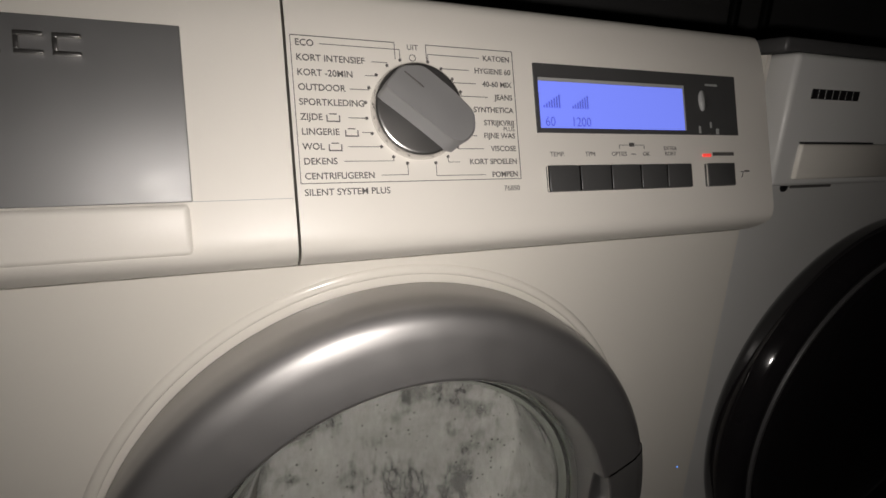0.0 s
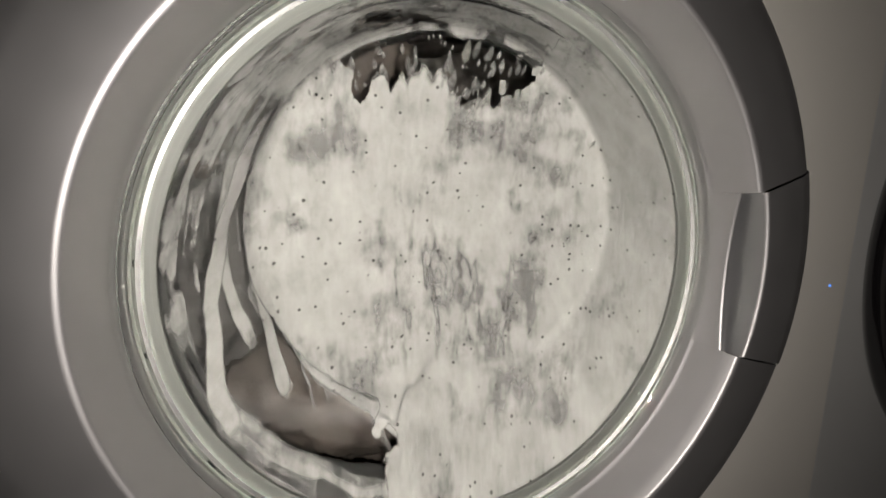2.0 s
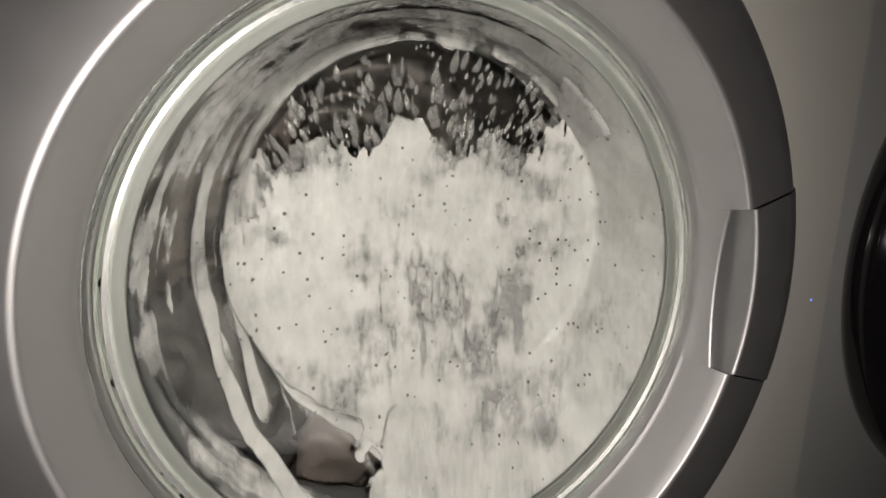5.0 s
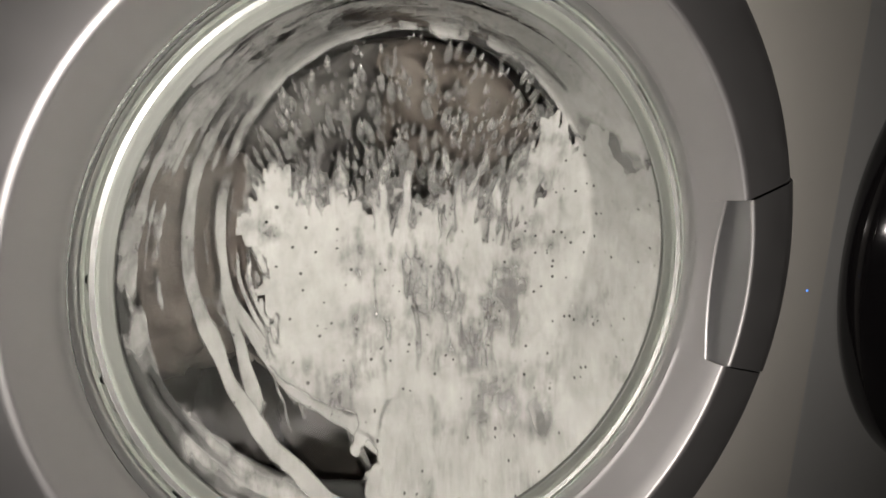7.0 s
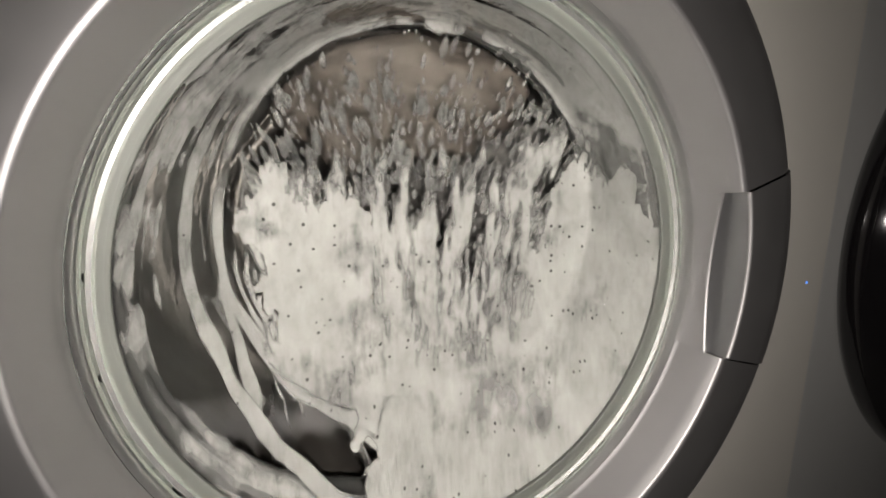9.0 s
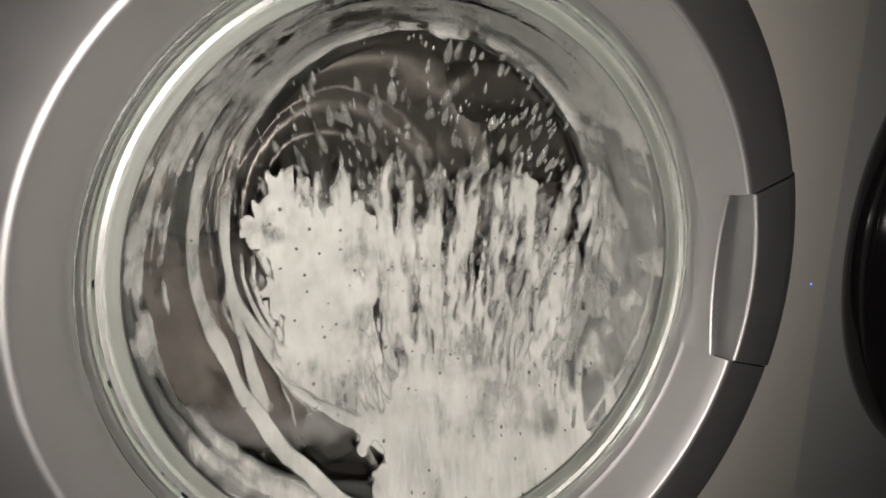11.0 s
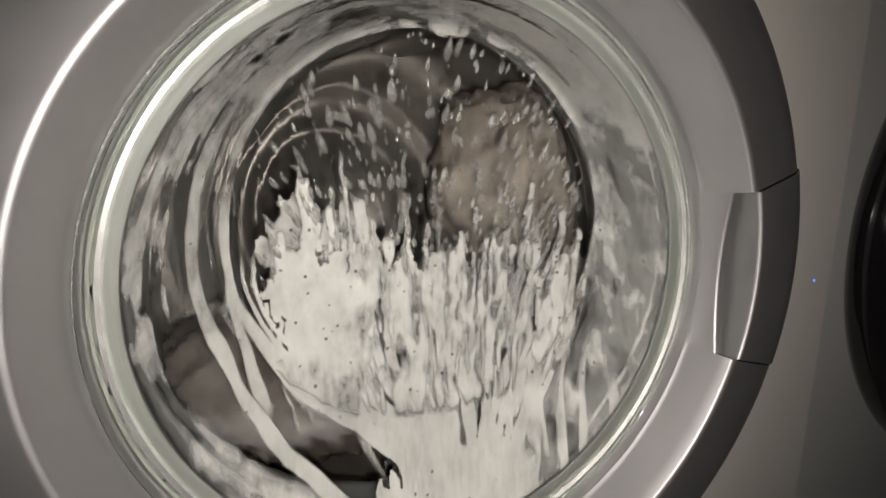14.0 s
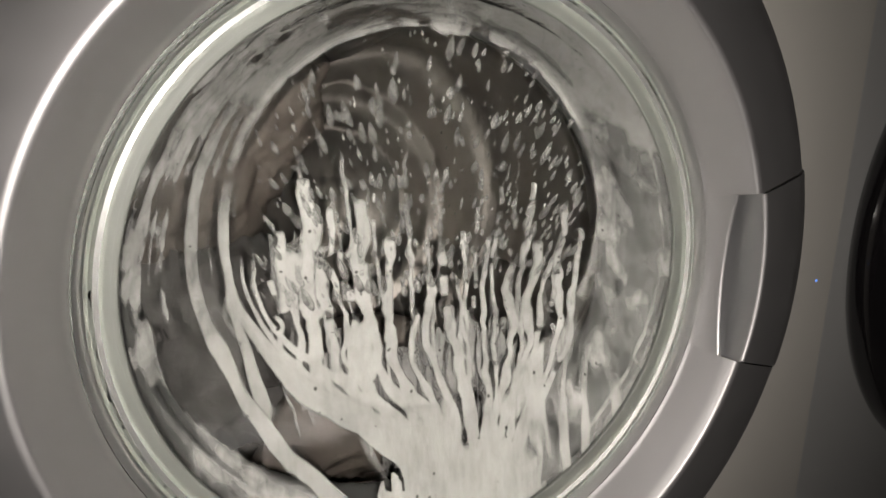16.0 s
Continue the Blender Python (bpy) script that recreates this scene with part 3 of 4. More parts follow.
def cloth(name, seed, size, mat, label):
    """A crumpled wet garment."""
    rnd = random.Random(seed)
    bm = bmesh.new()
    bmesh.ops.create_icosphere(bm, subdivisions=5, radius=1.0)
    off = Vector((rnd.uniform(0, 50), rnd.uniform(0, 50), rnd.uniform(0, 50)))
    for v in bm.verts:
        p = v.co.copy()
        q = Vector((p.x * size[0], p.y * size[1], p.z * size[2]))
        f = noise.noise(q * 14 + off) * 0.30 + (0.5 - abs(noise.noise(q * 30 + off))) * 0.22 + (0.5 - abs(noise.noise(q * 70 + off))) * 0.08
        v.co = q * (0.85 + f)
    ob = part(name, bm, mat)
    return tagged(ob, label, "laundry", "laundry in the drum")


# ---- the second machine ----
def second_machine():
    SX, SZ, Y = 0.535, 0.491, 0.006
    sm = thing("tumble_dryer", "white front-loading machine with a black glass door", "washing machine")
    x0, x1 = 0.3032, 0.900
    part("front_panel", front_with_hole(x0, x1, 0.06, 0.742, SX, SZ, 0.19, Y, Y + 0.004), DRYER_WHITE, sm, smooth=False)
    part("casing", boxed(x0, x1, Y + 0.0045, Y + 0.55, 0.01, 0.845, bevel=0.004), DRYER_WHITE, sm)
    part("control_fascia", boxed(x0, x1, Y - 0.022, Y + 0.004, 0.744, 0.846, bevel=0.004, seg=3), DRYER_WHITE, sm)
    part("top_panel", boxed(x0 - 0.002, x1, Y - 0.012, Y + 0.55, 0.8465, 0.858, bevel=0.003), DARKGREY, sm, "dark top edge")
    part("drawer_grip", boxed(0.325, 0.455, Y - 0.0255, Y - 0.0200, 0.7500, 0.7785, bevel=0.002), ENAMEL, sm, "pale scooped drawer grip")
    part("drawer_shadow_line", boxed(0.325, 0.412, Y - 0.0265, Y - 0.0210, 0.7787, 0.7802), BLACK, sm, smooth=False)
    for k in range(7):
        a = 0.3260 + k * 0.0084
        part("emblem", boxed(a, a + 0.0066, Y - 0.0228, Y - 0.0218, 0.8130, 0.8205), BLACK, sm, "dark plain emblem bar", smooth=False)
    part("badge", lathe([(0.005, Y + 0.001), (0.005, Y - 0.0008), (0.0, Y - 0.001)], 0.352, 0.7400, 20), BLACK, sm)
    part("caption_bar", boxed(0.360, 0.415, Y - 0.0006, Y + 0.001, 0.7380, 0.7420), INK, sm, smooth=False)
    rim = [(0.1700, Y), (0.2100, Y), (0.2175, Y - 0.008), (0.2180, Y - 0.020), (0.2110, Y - 0.034), (0.2030, Y - 0.040), (0.1900, Y - 0.038), (0.1840, Y - 0.032), (0.1750, Y - 0.028)]
    dr = part("door", lathe(rounded(rim, 0.004, 4), SX, SZ, 140), GLOSSBLACK, sm, "gloss black door ring")
    part("trim_ring", lathe(rounded([(0.1985, Y - 0.0385), (0.1975, Y - 0.0420), (0.1945, Y - 0.0420), (0.1930, Y - 0.0385)], 0.0008), SX, SZ, 140), DARKGREY, dr)
    part("door_glass", lathe([(0.0, Y - 0.040), (0.10, Y - 0.038), (0.165, Y - 0.032), (0.178, Y - 0.026), (0.178, Y)], SX, SZ, 120), GLOSSBLACK, dr, "black reflective door glass")
    return sm


def cables():
    """Two black hoses on the wall behind the machines."""
    for k, (xa, xb) in enumerate(((1.06, 1.08), (1.17, 1.20))):
        pts = [(xa + (xb - xa) * t + 0.004 * math.sin(5 * t + k), 0.705, 1.60 - 1.595 * t) for t in [i / 14 for i in range(15)]]
        ob = part("water_hose", tube(pts, 0.0135), BLACK)
        tagged(ob, "black rubber hose hanging on the wall", "hose", "hoses behind the machines")


# ---- foam ----
def arc_table():
    """Arc length along the bowl's back face against radius and depth."""
    back = rounded([(r + (0.0045 if r > 0.1 else 0), y + (0.0045 if r < 0.11 else 0.0012)) for r, y in BOWL], 0.006, 5)
    s, out = 0.0, []
    for i, p in enumerate(back):
        if i:
            s += math.dist(p, back[i - 1])
        out.append((s, p[0], p[1]))
    return np.array(out)


ARC = arc_table()
RIM = float(ARC[-1, 0]) * 1000          # unrolled radius of the bowl's rim, in millimetres


def to_bowl(X, Z):
    """Flat foam places (unrolled from the window's middle) to radius, depth and directions on the bowl's back."""
    rho = np.maximum(np.hypot(X, Z), 1e-9)
    return np.interp(rho, ARC[:, 0], ARC[:, 1]), np.interp(rho, ARC[:, 0], ARC[:, 2]), X / rho, Z / rho


def vnoise(X, Z, scale, seed, detail=3, turn=True):
    """Smooth lattice noise in about 0..1, on arrays."""
    out, amp, tot = np.zeros_like(X), 1.0, 0.0
    for o in range(detail):
        ct, st = (math.cos(0.6 + 0.9 * o), math.sin(0.6 + 0.9 * o)) if turn else (1.0, 0.0)
        x, z = (X * ct - Z * st) * scale + seed * 17.3 + o * 7.7, (X * st + Z * ct) * scale + seed * 31.1 + o * 3.3
        xi, zi = np.floor(x), np.floor(z)
        fx, fz = x - xi, z - zi
        fx, fz = fx * fx * (3 - 2 * fx), fz * fz * (3 - 2 * fz)
        def h(a, b):
            v = np.sin(a * 127.1 + b * 311.7 + o * 74.7) * 43758.5453
            return v - np.floor(v)
        v = (h(xi, zi) * (1 - fx) + h(xi + 1, zi) * fx) * (1 - fz) + (h(xi, zi + 1) * (1 - fx) + h(xi + 1, zi + 1) * fx) * fz
        out, tot = out + v * amp, tot + amp
        amp, scale = amp * 0.5, scale * 2
    return out / tot


def smooth(e0, e1, v):
    t = np.clip((v - e0) / (e1 - e0), 0, 1)
    return t * t * (3 - 2 * t)


def flat_grid(step):
    """A grid over the unrolled bowl, in millimetres, with radius and angle (0 straight down, positive to the far side)."""
    g = np.arange(-RIM, RIM, step)
    x, z = np.meshgrid(g, g)
    return x, z, np.hypot(x, z), np.degrees(np.arctan2(x, -z))


def film(name, x, z, F, mat, label, thick=0.003, lift=0.0004, keep=None):
    """A sheet of foam that clings to the bowl: its density gives where it is and how thick."""
    F = np.where(np.hypot(x, z) < RIM - 2, F, 0)
    use = F > 0.02 if keep is None else (F > 0.02) & keep
    cell = use[:-1, :-1] | use[1:, :-1] | use[:-1, 1:] | use[1:, 1:]
    need = np.zeros_like(use)
    for a in (slice(0, -1), slice(1, None)):
        for b in (slice(0, -1), slice(1, None)):
            need[a, b] |= cell
    n = int(need.sum())
    if n < 40:
        return None
    idx = -np.ones(use.shape, int)
    idx[need] = np.arange(n)
    X, Z, Fn = x[need] / 1000, z[need] / 1000, np.clip(F[need], 0, 1.2)
    r, y, ux, uz = to_bowl(X, Z)
    out = smooth(0.095, 0.108, r)
    def shell(off, deep):
        yy = y + deep
        kx, kz = lean(yy)
        rr = r + off * out
        return np.stack([DX + ux * rr + kx, yy, DZ + uz * rr + kz], 1)
    front = shell(0.0005 + lift, lift)
    back = shell(0.0008 + lift + 0.5 * Fn * thick, lift + 0.0003 + Fn * thick)
    q = np.stack([idx[:-1, :-1][cell], idx[:-1, 1:][cell], idx[1:, 1:][cell], idx[1:, :-1][cell]], 1)
    c = front.mean(0)
    me = bpy.data.meshes.new(name)
    me.from_pydata((np.concatenate([front, back]) - c).tolist(), [], np.concatenate([q, q[:, ::-1] + n]).tolist())
    at = me.attributes.new("foam_depth", "FLOAT", "POINT")
    at.data.foreach_set("value", np.concatenate([Fn, Fn]).astype(np.float32))
    fp = me.attributes.new("foam_place", "FLOAT_VECTOR", "POINT")
    uv = np.stack([X, np.zeros(n), Z], 1)
    fp.data.foreach_set("vector", np.concatenate([uv, uv]).astype(np.float32).ravel())
    me.shade_smooth()
    me.materials.append(mat)
    ob = new(name, me)
    ob.location = c
    return tagged(ob, label, "foam")


# runs that stay on the window: x at the top, height of the top, x at the window's lower edge, width (millimetres)
RUN_LINES = [
    (-84, 4, -82, 1.6), (-72, 40, -75, 3.6), (-64, -10, -63, 3.2), (-51, -14, -50, 2.6), (-42, 24, -39, 2.7),
    (-23, -8, -29, 2.8), (-12, -34, -14, 1.3), (0, -32, -2, 2.4), (10, -18, 14, 2.6), (24, -10, 24, 1.1),
    (38, -12, 35, 1.6), (47, -8, 43, 0.9), (57, -30, 51, 2.4), (73, -16, 65, 2.2), (84, -26, 71, 1.4),
    (93, 6, 83, 1.8), (100, -16, 92, 1.6), (-57, 12, -57, 1.5), (-33, -40, -33, 1.0), (18, -40, 18, 1.0),
    (65, -10, 58, 1.0), (-92, -20, -88, 1.2),
]


def strand_path(ang):
    """Unrolled radius of the long strand on the near wall, by angle."""
    return np.interp(ang, [-112, -93, -77, -65, -51, -34, -26, -12], [134, 131, 133, 134, 140, 151, 157, 166])


def runs_density(x, z, rho, ang):
    """What is left at the end: runs on the window that fan in to the drain below it, films on the walls, caps at the top."""
    F = np.zeros_like(x)
    w1 = vnoise(x, z, 0.03, 3, 3) - 0.5
    w2 = vnoise(x, z, 0.11, 7, 3) - 0.5
    for k, (xt, zt, xb, wd) in enumerate(RUN_LINES):
        t = np.clip((zt - z) / (zt + 92), 0, 2)
        pull = smooth(-70, -152, z)
        end = 14 + 0.42 * xb
        cx = (xt + (xb - xt) * np.minimum(t, 1)) * (1 - pull) + end * pull + w1 * 5 + (vnoise(x * 0, z, 0.045, k + 5, 3) - 0.5) * 12
        width = wd * (0.25 + 1.7 * vnoise(x * 0.1, z, 0.06, k + 40, 3)) * (1 + 0.7 * pull)
        torn = smooth(0.36, 0.48, vnoise(x * 0.25, z * 0.7, 0.085, k + 110, 3) + 0.26 * smooth(zt - 10, zt - 70, z))
        body = smooth(1.5, 0.6, np.abs(x - cx) / width) * smooth(zt + 5, zt - 5, z) * smooth(-162, -150, z) * torn
        F = np.maximum(F, body * (0.62 + 0.35 * vnoise(x, z, 0.08, k + 60, 2)))
    # fainter runs and broken trails between them, leaning outwards
    for k in range(30):
        xb = -90 + 6.4 * k + 4 * math.sin(k * 2.3)
        zt = 22 + 26 * math.sin(k * 1.7) - 0.1 * xb
        wide = 0.8 + 0.9 * abs(math.sin(k * 3.1))
        cx = xb * (1 + 0.0016 * (z + 85)) + w1 * 8 + (vnoise(x * 0, z, 0.06, k + 205, 3) - 0.5) * 7
        bits = smooth(0.42, 0.54, vnoise(x * 0.2, z * 0.8, 0.13, k + 310, 3) + 0.16 * smooth(20, -70, z))
        F = np.maximum(F, smooth(1.6, 0.6, np.abs(x - cx) / wide) * smooth(zt, zt - 12, z) * smooth(-118, -96, z) * bits * (0.40 + 0.2 * math.sin(k * 5.0)))
    # bridges between the runs of the clump
    web = smooth(-94, -86, x) * smooth(-34, -42, x) * smooth(2, -20, z + w1 * 20) * smooth(-98, -88, z)
    F = np.maximum(F, web * smooth(0.46, 0.58, vnoise(x, z * 0.5, 0.085, 11, 3)) * 0.85)
    # the fan under the window
    fan = smooth(-96, -118, z + 0.10 * np.abs(x - 10)) * smooth(1.15, 0.45, np.abs(x - 14 + w1 * 22 + w2 * 12) / (40 + 0.8 * (z + 165))) * smooth(-172, -165, z)
    F = np.maximum(F, fan * (0.04 + 0.72 * smooth(0.44, 0.66, vnoise((x - 14) / (50 + 0.5 * (z + 160)) * 14, z * 0.03, 1.0, 12, 2, False)) + 0.5 * smooth(-132, -156, z)))
    # thin film and runs beside the drain, on the far side
    beside = smooth(106, 114, rho) * smooth(14, 24, ang + w1 * 20) * smooth(62, 48, ang + w1 * 20) * smooth(RIM - 4, RIM - 8, rho)
    lines = vnoise(x * 1.0 + w1 * 8, z * 0.12, 0.12, 57, 3, False)
    F = np.maximum(F, beside * (0.27 + 0.45 * smooth(0.46, 0.64, lines)))
    # band along the window's lower edge
    rb = np.interp(ang, [-85, -40, -25, -8, 4], [113, 118, 121, 136, 152])
    for dr, wd, k in ((0, 4.2, 0), (-7, 1.4, 1), (-12, 1.2, 2)):
        d = np.abs(rho - rb - dr * smooth(10, -20, ang) + w1 * 3 + (vnoise(ang * 0.05, x * 0, 1, 20 + k, 3) - 0.5) * 5)
        wid = wd * (0.5 + 0.9 * smooth(-80, -35, ang)) * (0.7 + 0.6 * vnoise(ang * 0.08, x * 0, 1, 25 + k, 3))
        F = np.maximum(F, smooth(1.3, 0.7, d / wid) * smooth(-92, -72, ang) * smooth(12, 0, ang) * 0.85)
    # pool at the drain
    pool = smooth(1.15, 0.8, np.hypot((x - 22) / 56, (z + 168) / 36) + w1 * 0.5 + w2 * 0.3)
    F = np.maximum(F, pool * (0.85 + 0.3 * vnoise(x, z, 0.05, 52, 3)))
    # clear, wrinkled film on the far wall, thicker along the rim
    wall = smooth(108, 114, rho + w1 * 5)
    side = wall * smooth(28, 45, ang) * smooth(172, 150, ang)
    wr = vnoise(x, z, 0.055, 21, 4)
    F = np.maximum(F, side * smooth(RIM - 4, RIM - 7, rho) * (0.27 + 0.14 * smooth(105, 130, ang) + 0.30 * smooth(0.35, 0.7, wr) + 0.25 * smooth(0.55, 0.62, vnoise(rho * 0.05, ang * 0.02, 1.0, 23, 4, False)) * smooth(100, 150, ang)))
    F = np.maximum(F, smooth(1.6, 0.5, np.abs(rho - 165 + w2 * 3) / 1.0) * smooth(30, 50, ang) * smooth(140, 120, ang) * (0.3 + 0.6 * vnoise(ang * 0.25, x * 0, 1, 24, 3)))
    # streaks on the near wall, drawn out along it
    streak = 0.6 * vnoise(ang * 0.03 + w1 * 0.8, rho * 0.30 + w1 * 2.0, 1.0, 36, 3, False) + 0.4 * vnoise(x, z, 0.06, 37, 3)
    near = wall * smooth(RIM - 4, RIM - 9, rho) * smooth(-170, -150, ang) * smooth(8, -8, ang)
    dark = smooth(121, 127, rho) * smooth(RIM, 146, rho) * smooth(-84, -70, ang)
    F = np.maximum(F, near * (1 - 0.85 * dark) * (0.03 + 0.52 * smooth(0.46, 0.60, streak)))
    low = smooth(150, 160, rho) * smooth(-72, -55, ang) * smooth(10, -5, ang) * smooth(RIM - 3, RIM - 8, rho)
    F = np.maximum(F, low * (0.22 + 0.42 * smooth(0.40, 0.64, streak)))
    # upper end of the long strand and its side arm
    d = np.abs(rho - strand_path(ang) + w1 * 5 + (vnoise(ang * 0.06, x * 0, 1, 81, 3) - 0.5) * 5)
    F = np.maximum(F, smooth(1.4, 0.7, d / (2.2 + 3 * vnoise(ang * 0.07, x * 0, 1, 82, 2))) * smooth(-124, -108, ang) * smooth(-58, -70, ang) * (0.35 + 0.6 * vnoise(x, z, 0.07, 84, 3)))
    arm = np.abs(rho - np.interp(ang, [-112, -81, -63, -50], [112, 114, 123, 136]) + w1 * 3)
    F = np.maximum(F, smooth(1.4, 0.7, arm / (1.6 + 2.4 * vnoise(ang * 0.09, x * 0, 1, 83, 2) + 1.6 * smooth(-75, -58, ang))) * smooth(-112, -95, ang) * smooth(-46, -52, ang) * 0.75)
    # caps of froth at the top
    F = np.maximum(F, smooth(1.1, 0.8, np.hypot((x - 8) / 18, (z - 116) / 15) + w1 * 1.3 + w2 * 0.8) * (0.4 + 0.5 * vnoise(x, z, 0.09, 95, 3)))
    along = ((x + 84) * 0.58 + (z - 103) * 0.81)
    off = np.abs((x + 84) * 0.81 - (z - 103) * 0.58 + w1 * 8)
    F = np.maximum(F, smooth(9, 6, off) * smooth(-8, 0, along) * smooth(52, 40, along) * (0.25 + 0.7 * smooth(0.42, 0.6, vnoise(off * 0.3, along * 0.03, 1, 90, 3, False))))
    crown = wall * smooth(RIM - 3, RIM - 8, rho) * smooth(112, 140, np.abs(ang)) * smooth(0.40, 0.54, vnoise(ang * 0.06 + w1, rho * 0.10 + w1 * 2, 1.0, 33, 4, False))
    return np.maximum(F, crown * 0.95)


def foam_runs():
    x, z, rho, ang = flat_grid(0.75)
    ob = film("foam_runs", x, z, runs_density(x, z, rho, ang), FOAM_STATIC, "white soap foam runs clinging to the wet glass", thick=0.003, lift=0.0016)
    tagged(ob, kind="stuff")
    # lower end of the long strand, which creeps along the wall
    w1 = vnoise(x, z, 0.03, 3, 3) - 0.5
    d = np.abs(rho - strand_path(ang) + w1 * 5 + (vnoise(ang * 0.06, x * 0, 1, 81, 3) - 0.5) * 5)
    F = smooth(1.4, 0.7, d / (2.4 + 3.2 * vnoise(ang * 0.07, x * 0, 1, 82, 2))) * smooth(-92, -64, ang) * smooth(-12, -18, ang) * (0.55 + 0.5 * vnoise(x, z, 0.07, 84, 3))
    return film("foam_strand", x, z, F, FOAM_STATIC, "long white strand of foam creeping down the glass", thick=0.003, lift=0.0012)


def drop_mesh(name, drops, label):
    """Teardrops of foam left on the glass where the sheet has slid away."""
    vs, fs, place = [], [], []
    n = 10
    for X, Z, w, l, tilt in drops:
        base = len(vs)
        ring = []
        for k in range(n):
            a = 2 * math.pi * k / n
            u, v = math.sin(a) * w, -math.cos(a) * l
            if v > 0:
                u *= 1 - 0.6 * v / l
            ring.append((u + tilt * v, v))
        for sc, dy in ((1.0, 0.0012), (0.8, 0.0019), (0.3, 0.0024)):
            for u, v in ring:
                qx, qz = (X + u * sc) / 1000, (Z + v * sc) / 1000
                r, y, ux, uz = (float(q[0]) for q in to_bowl(np.array([qx]), np.array([qz])))
                kx, kz = lean(y)
                vs.append((DX + ux * r + kx, y + dy, DZ + uz * r + kz))
                place.append((qx, 0.0, qz))
        for r in range(2):
            for k in range(n):
                fs.append((base + r * n + k, base + r * n + (k + 1) % n, base + (r + 1) * n + (k + 1) % n, base + (r + 1) * n + k))
        fs.append(tuple(base + 2 * n + k for k in range(n)))
        fs.append(tuple(base + k for k in range(n))[::-1])
    c = np.mean(vs, 0)
    me = bpy.data.meshes.new(name)
    me.from_pydata((np.array(vs) - c).tolist(), [], fs)
    at = me.attributes.new("foam_depth", "FLOAT", "POINT")
    at.data.foreach_set("value", np.full(len(vs), 0.36, np.float32))
    fp = me.attributes.new("foam_place", "FLOAT_VECTOR", "POINT")
    fp.data.foreach_set("vector", np.array(place, np.float32).ravel())
    me.shade_smooth()
    me.materials.append(FOAM_STATIC)
    ob = new(name, me)
    ob.location = c
    return tagged(ob, label, "foam", kind="stuff")


def scatter(rnd, count, z0, z1, small, large, power):
    out = []
    while len(out) < count:
        X, Z = rnd.uniform(-98, 104), rnd.uniform(z0, z1)
        if math.hypot(X, Z) > 110 or rnd.random() > 0.35 + 0.8 * (z1 - Z) / (z1 - z0):
            continue
        w = small + (large - small) * rnd.random() ** power
        out.append((X, Z, w, w * rnd.uniform(1.3, 2.8), 0.5 * (X + 5) / 100 + rnd.uniform(-0.12, 0.12)))
    return out


def foam_drops():
    """Small drops that stay, and clusters of larger ones that run down later."""
    rnd = random.Random(9)
    drop_mesh("foam_drops", scatter(rnd, 620, -40, 108, 0.6, 2.9, 2.2), "small white drops of foam on the wet glass")
    early = scatter(rnd, 560, 8, 98, 0.9, 2.5, 1.7)
    clusters = {}
    for d in early:
        clusters.setdefault((int((d[0] + 100) // 42), int(d[1] // 24)), []).append(d)
    out = []
    for key, drops in sorted(clusters.items()):
        ob = drop_mesh("foam_drop_cluster", drops, "cluster of soft white foam drops running down the glass")
        out.append((tagged(ob, group="foam drop clusters on the window"), float(np.mean([d[0] for d in drops])), float(np.mean([d[1] for d in drops]))))
    return out


def patches(name, count, gap, seed, inside, density, mat, label, group, thick, lift, tall):
    """Cut one sheet of foam into ragged rigid patches that can slide away one by one."""
    rnd = random.Random(seed)
    seeds = []
    for _ in range(12000):
        p = (rnd.uniform(-160, 168), rnd.uniform(-168, 110))
        if len(seeds) < count and inside(*p) and all(math.hypot(p[0] - q[0], (p[1] - q[1]) * tall) > gap for q in seeds):
            seeds.append(p)
    x, z, rho, ang = flat_grid(0.95)
    F = density(x, z, rho, ang)
    wx = x + (vnoise(x, z, 0.07, 1, 2) - 0.5) * 14
    wz = z + (vnoise(x, z, 0.07, 2, 2) - 0.5) * 18 + (vnoise(x * 1.6, z * 0.4, 0.2, 4, 2) - 0.5) * 20
    D = np.stack([np.hypot(wx - a, (wz - b) * tall) for a, b in seeds]).astype(np.float32)
    order = np.partition(D, 1, 0)
    best, second = order[0], order[1]
    out = []
    for i, (a, b) in enumerate(seeds):
        rest = np.where(D[i] <= best + 1e-6, second, best)
        ob = film(name, x, z, F, mat, label, thick=thick, lift=lift + 0.00003 * (i % 5), keep=rest - D[i] > -0.4)
        if ob is not None:
            out.append((tagged(ob, group=group), a, b))
    return out


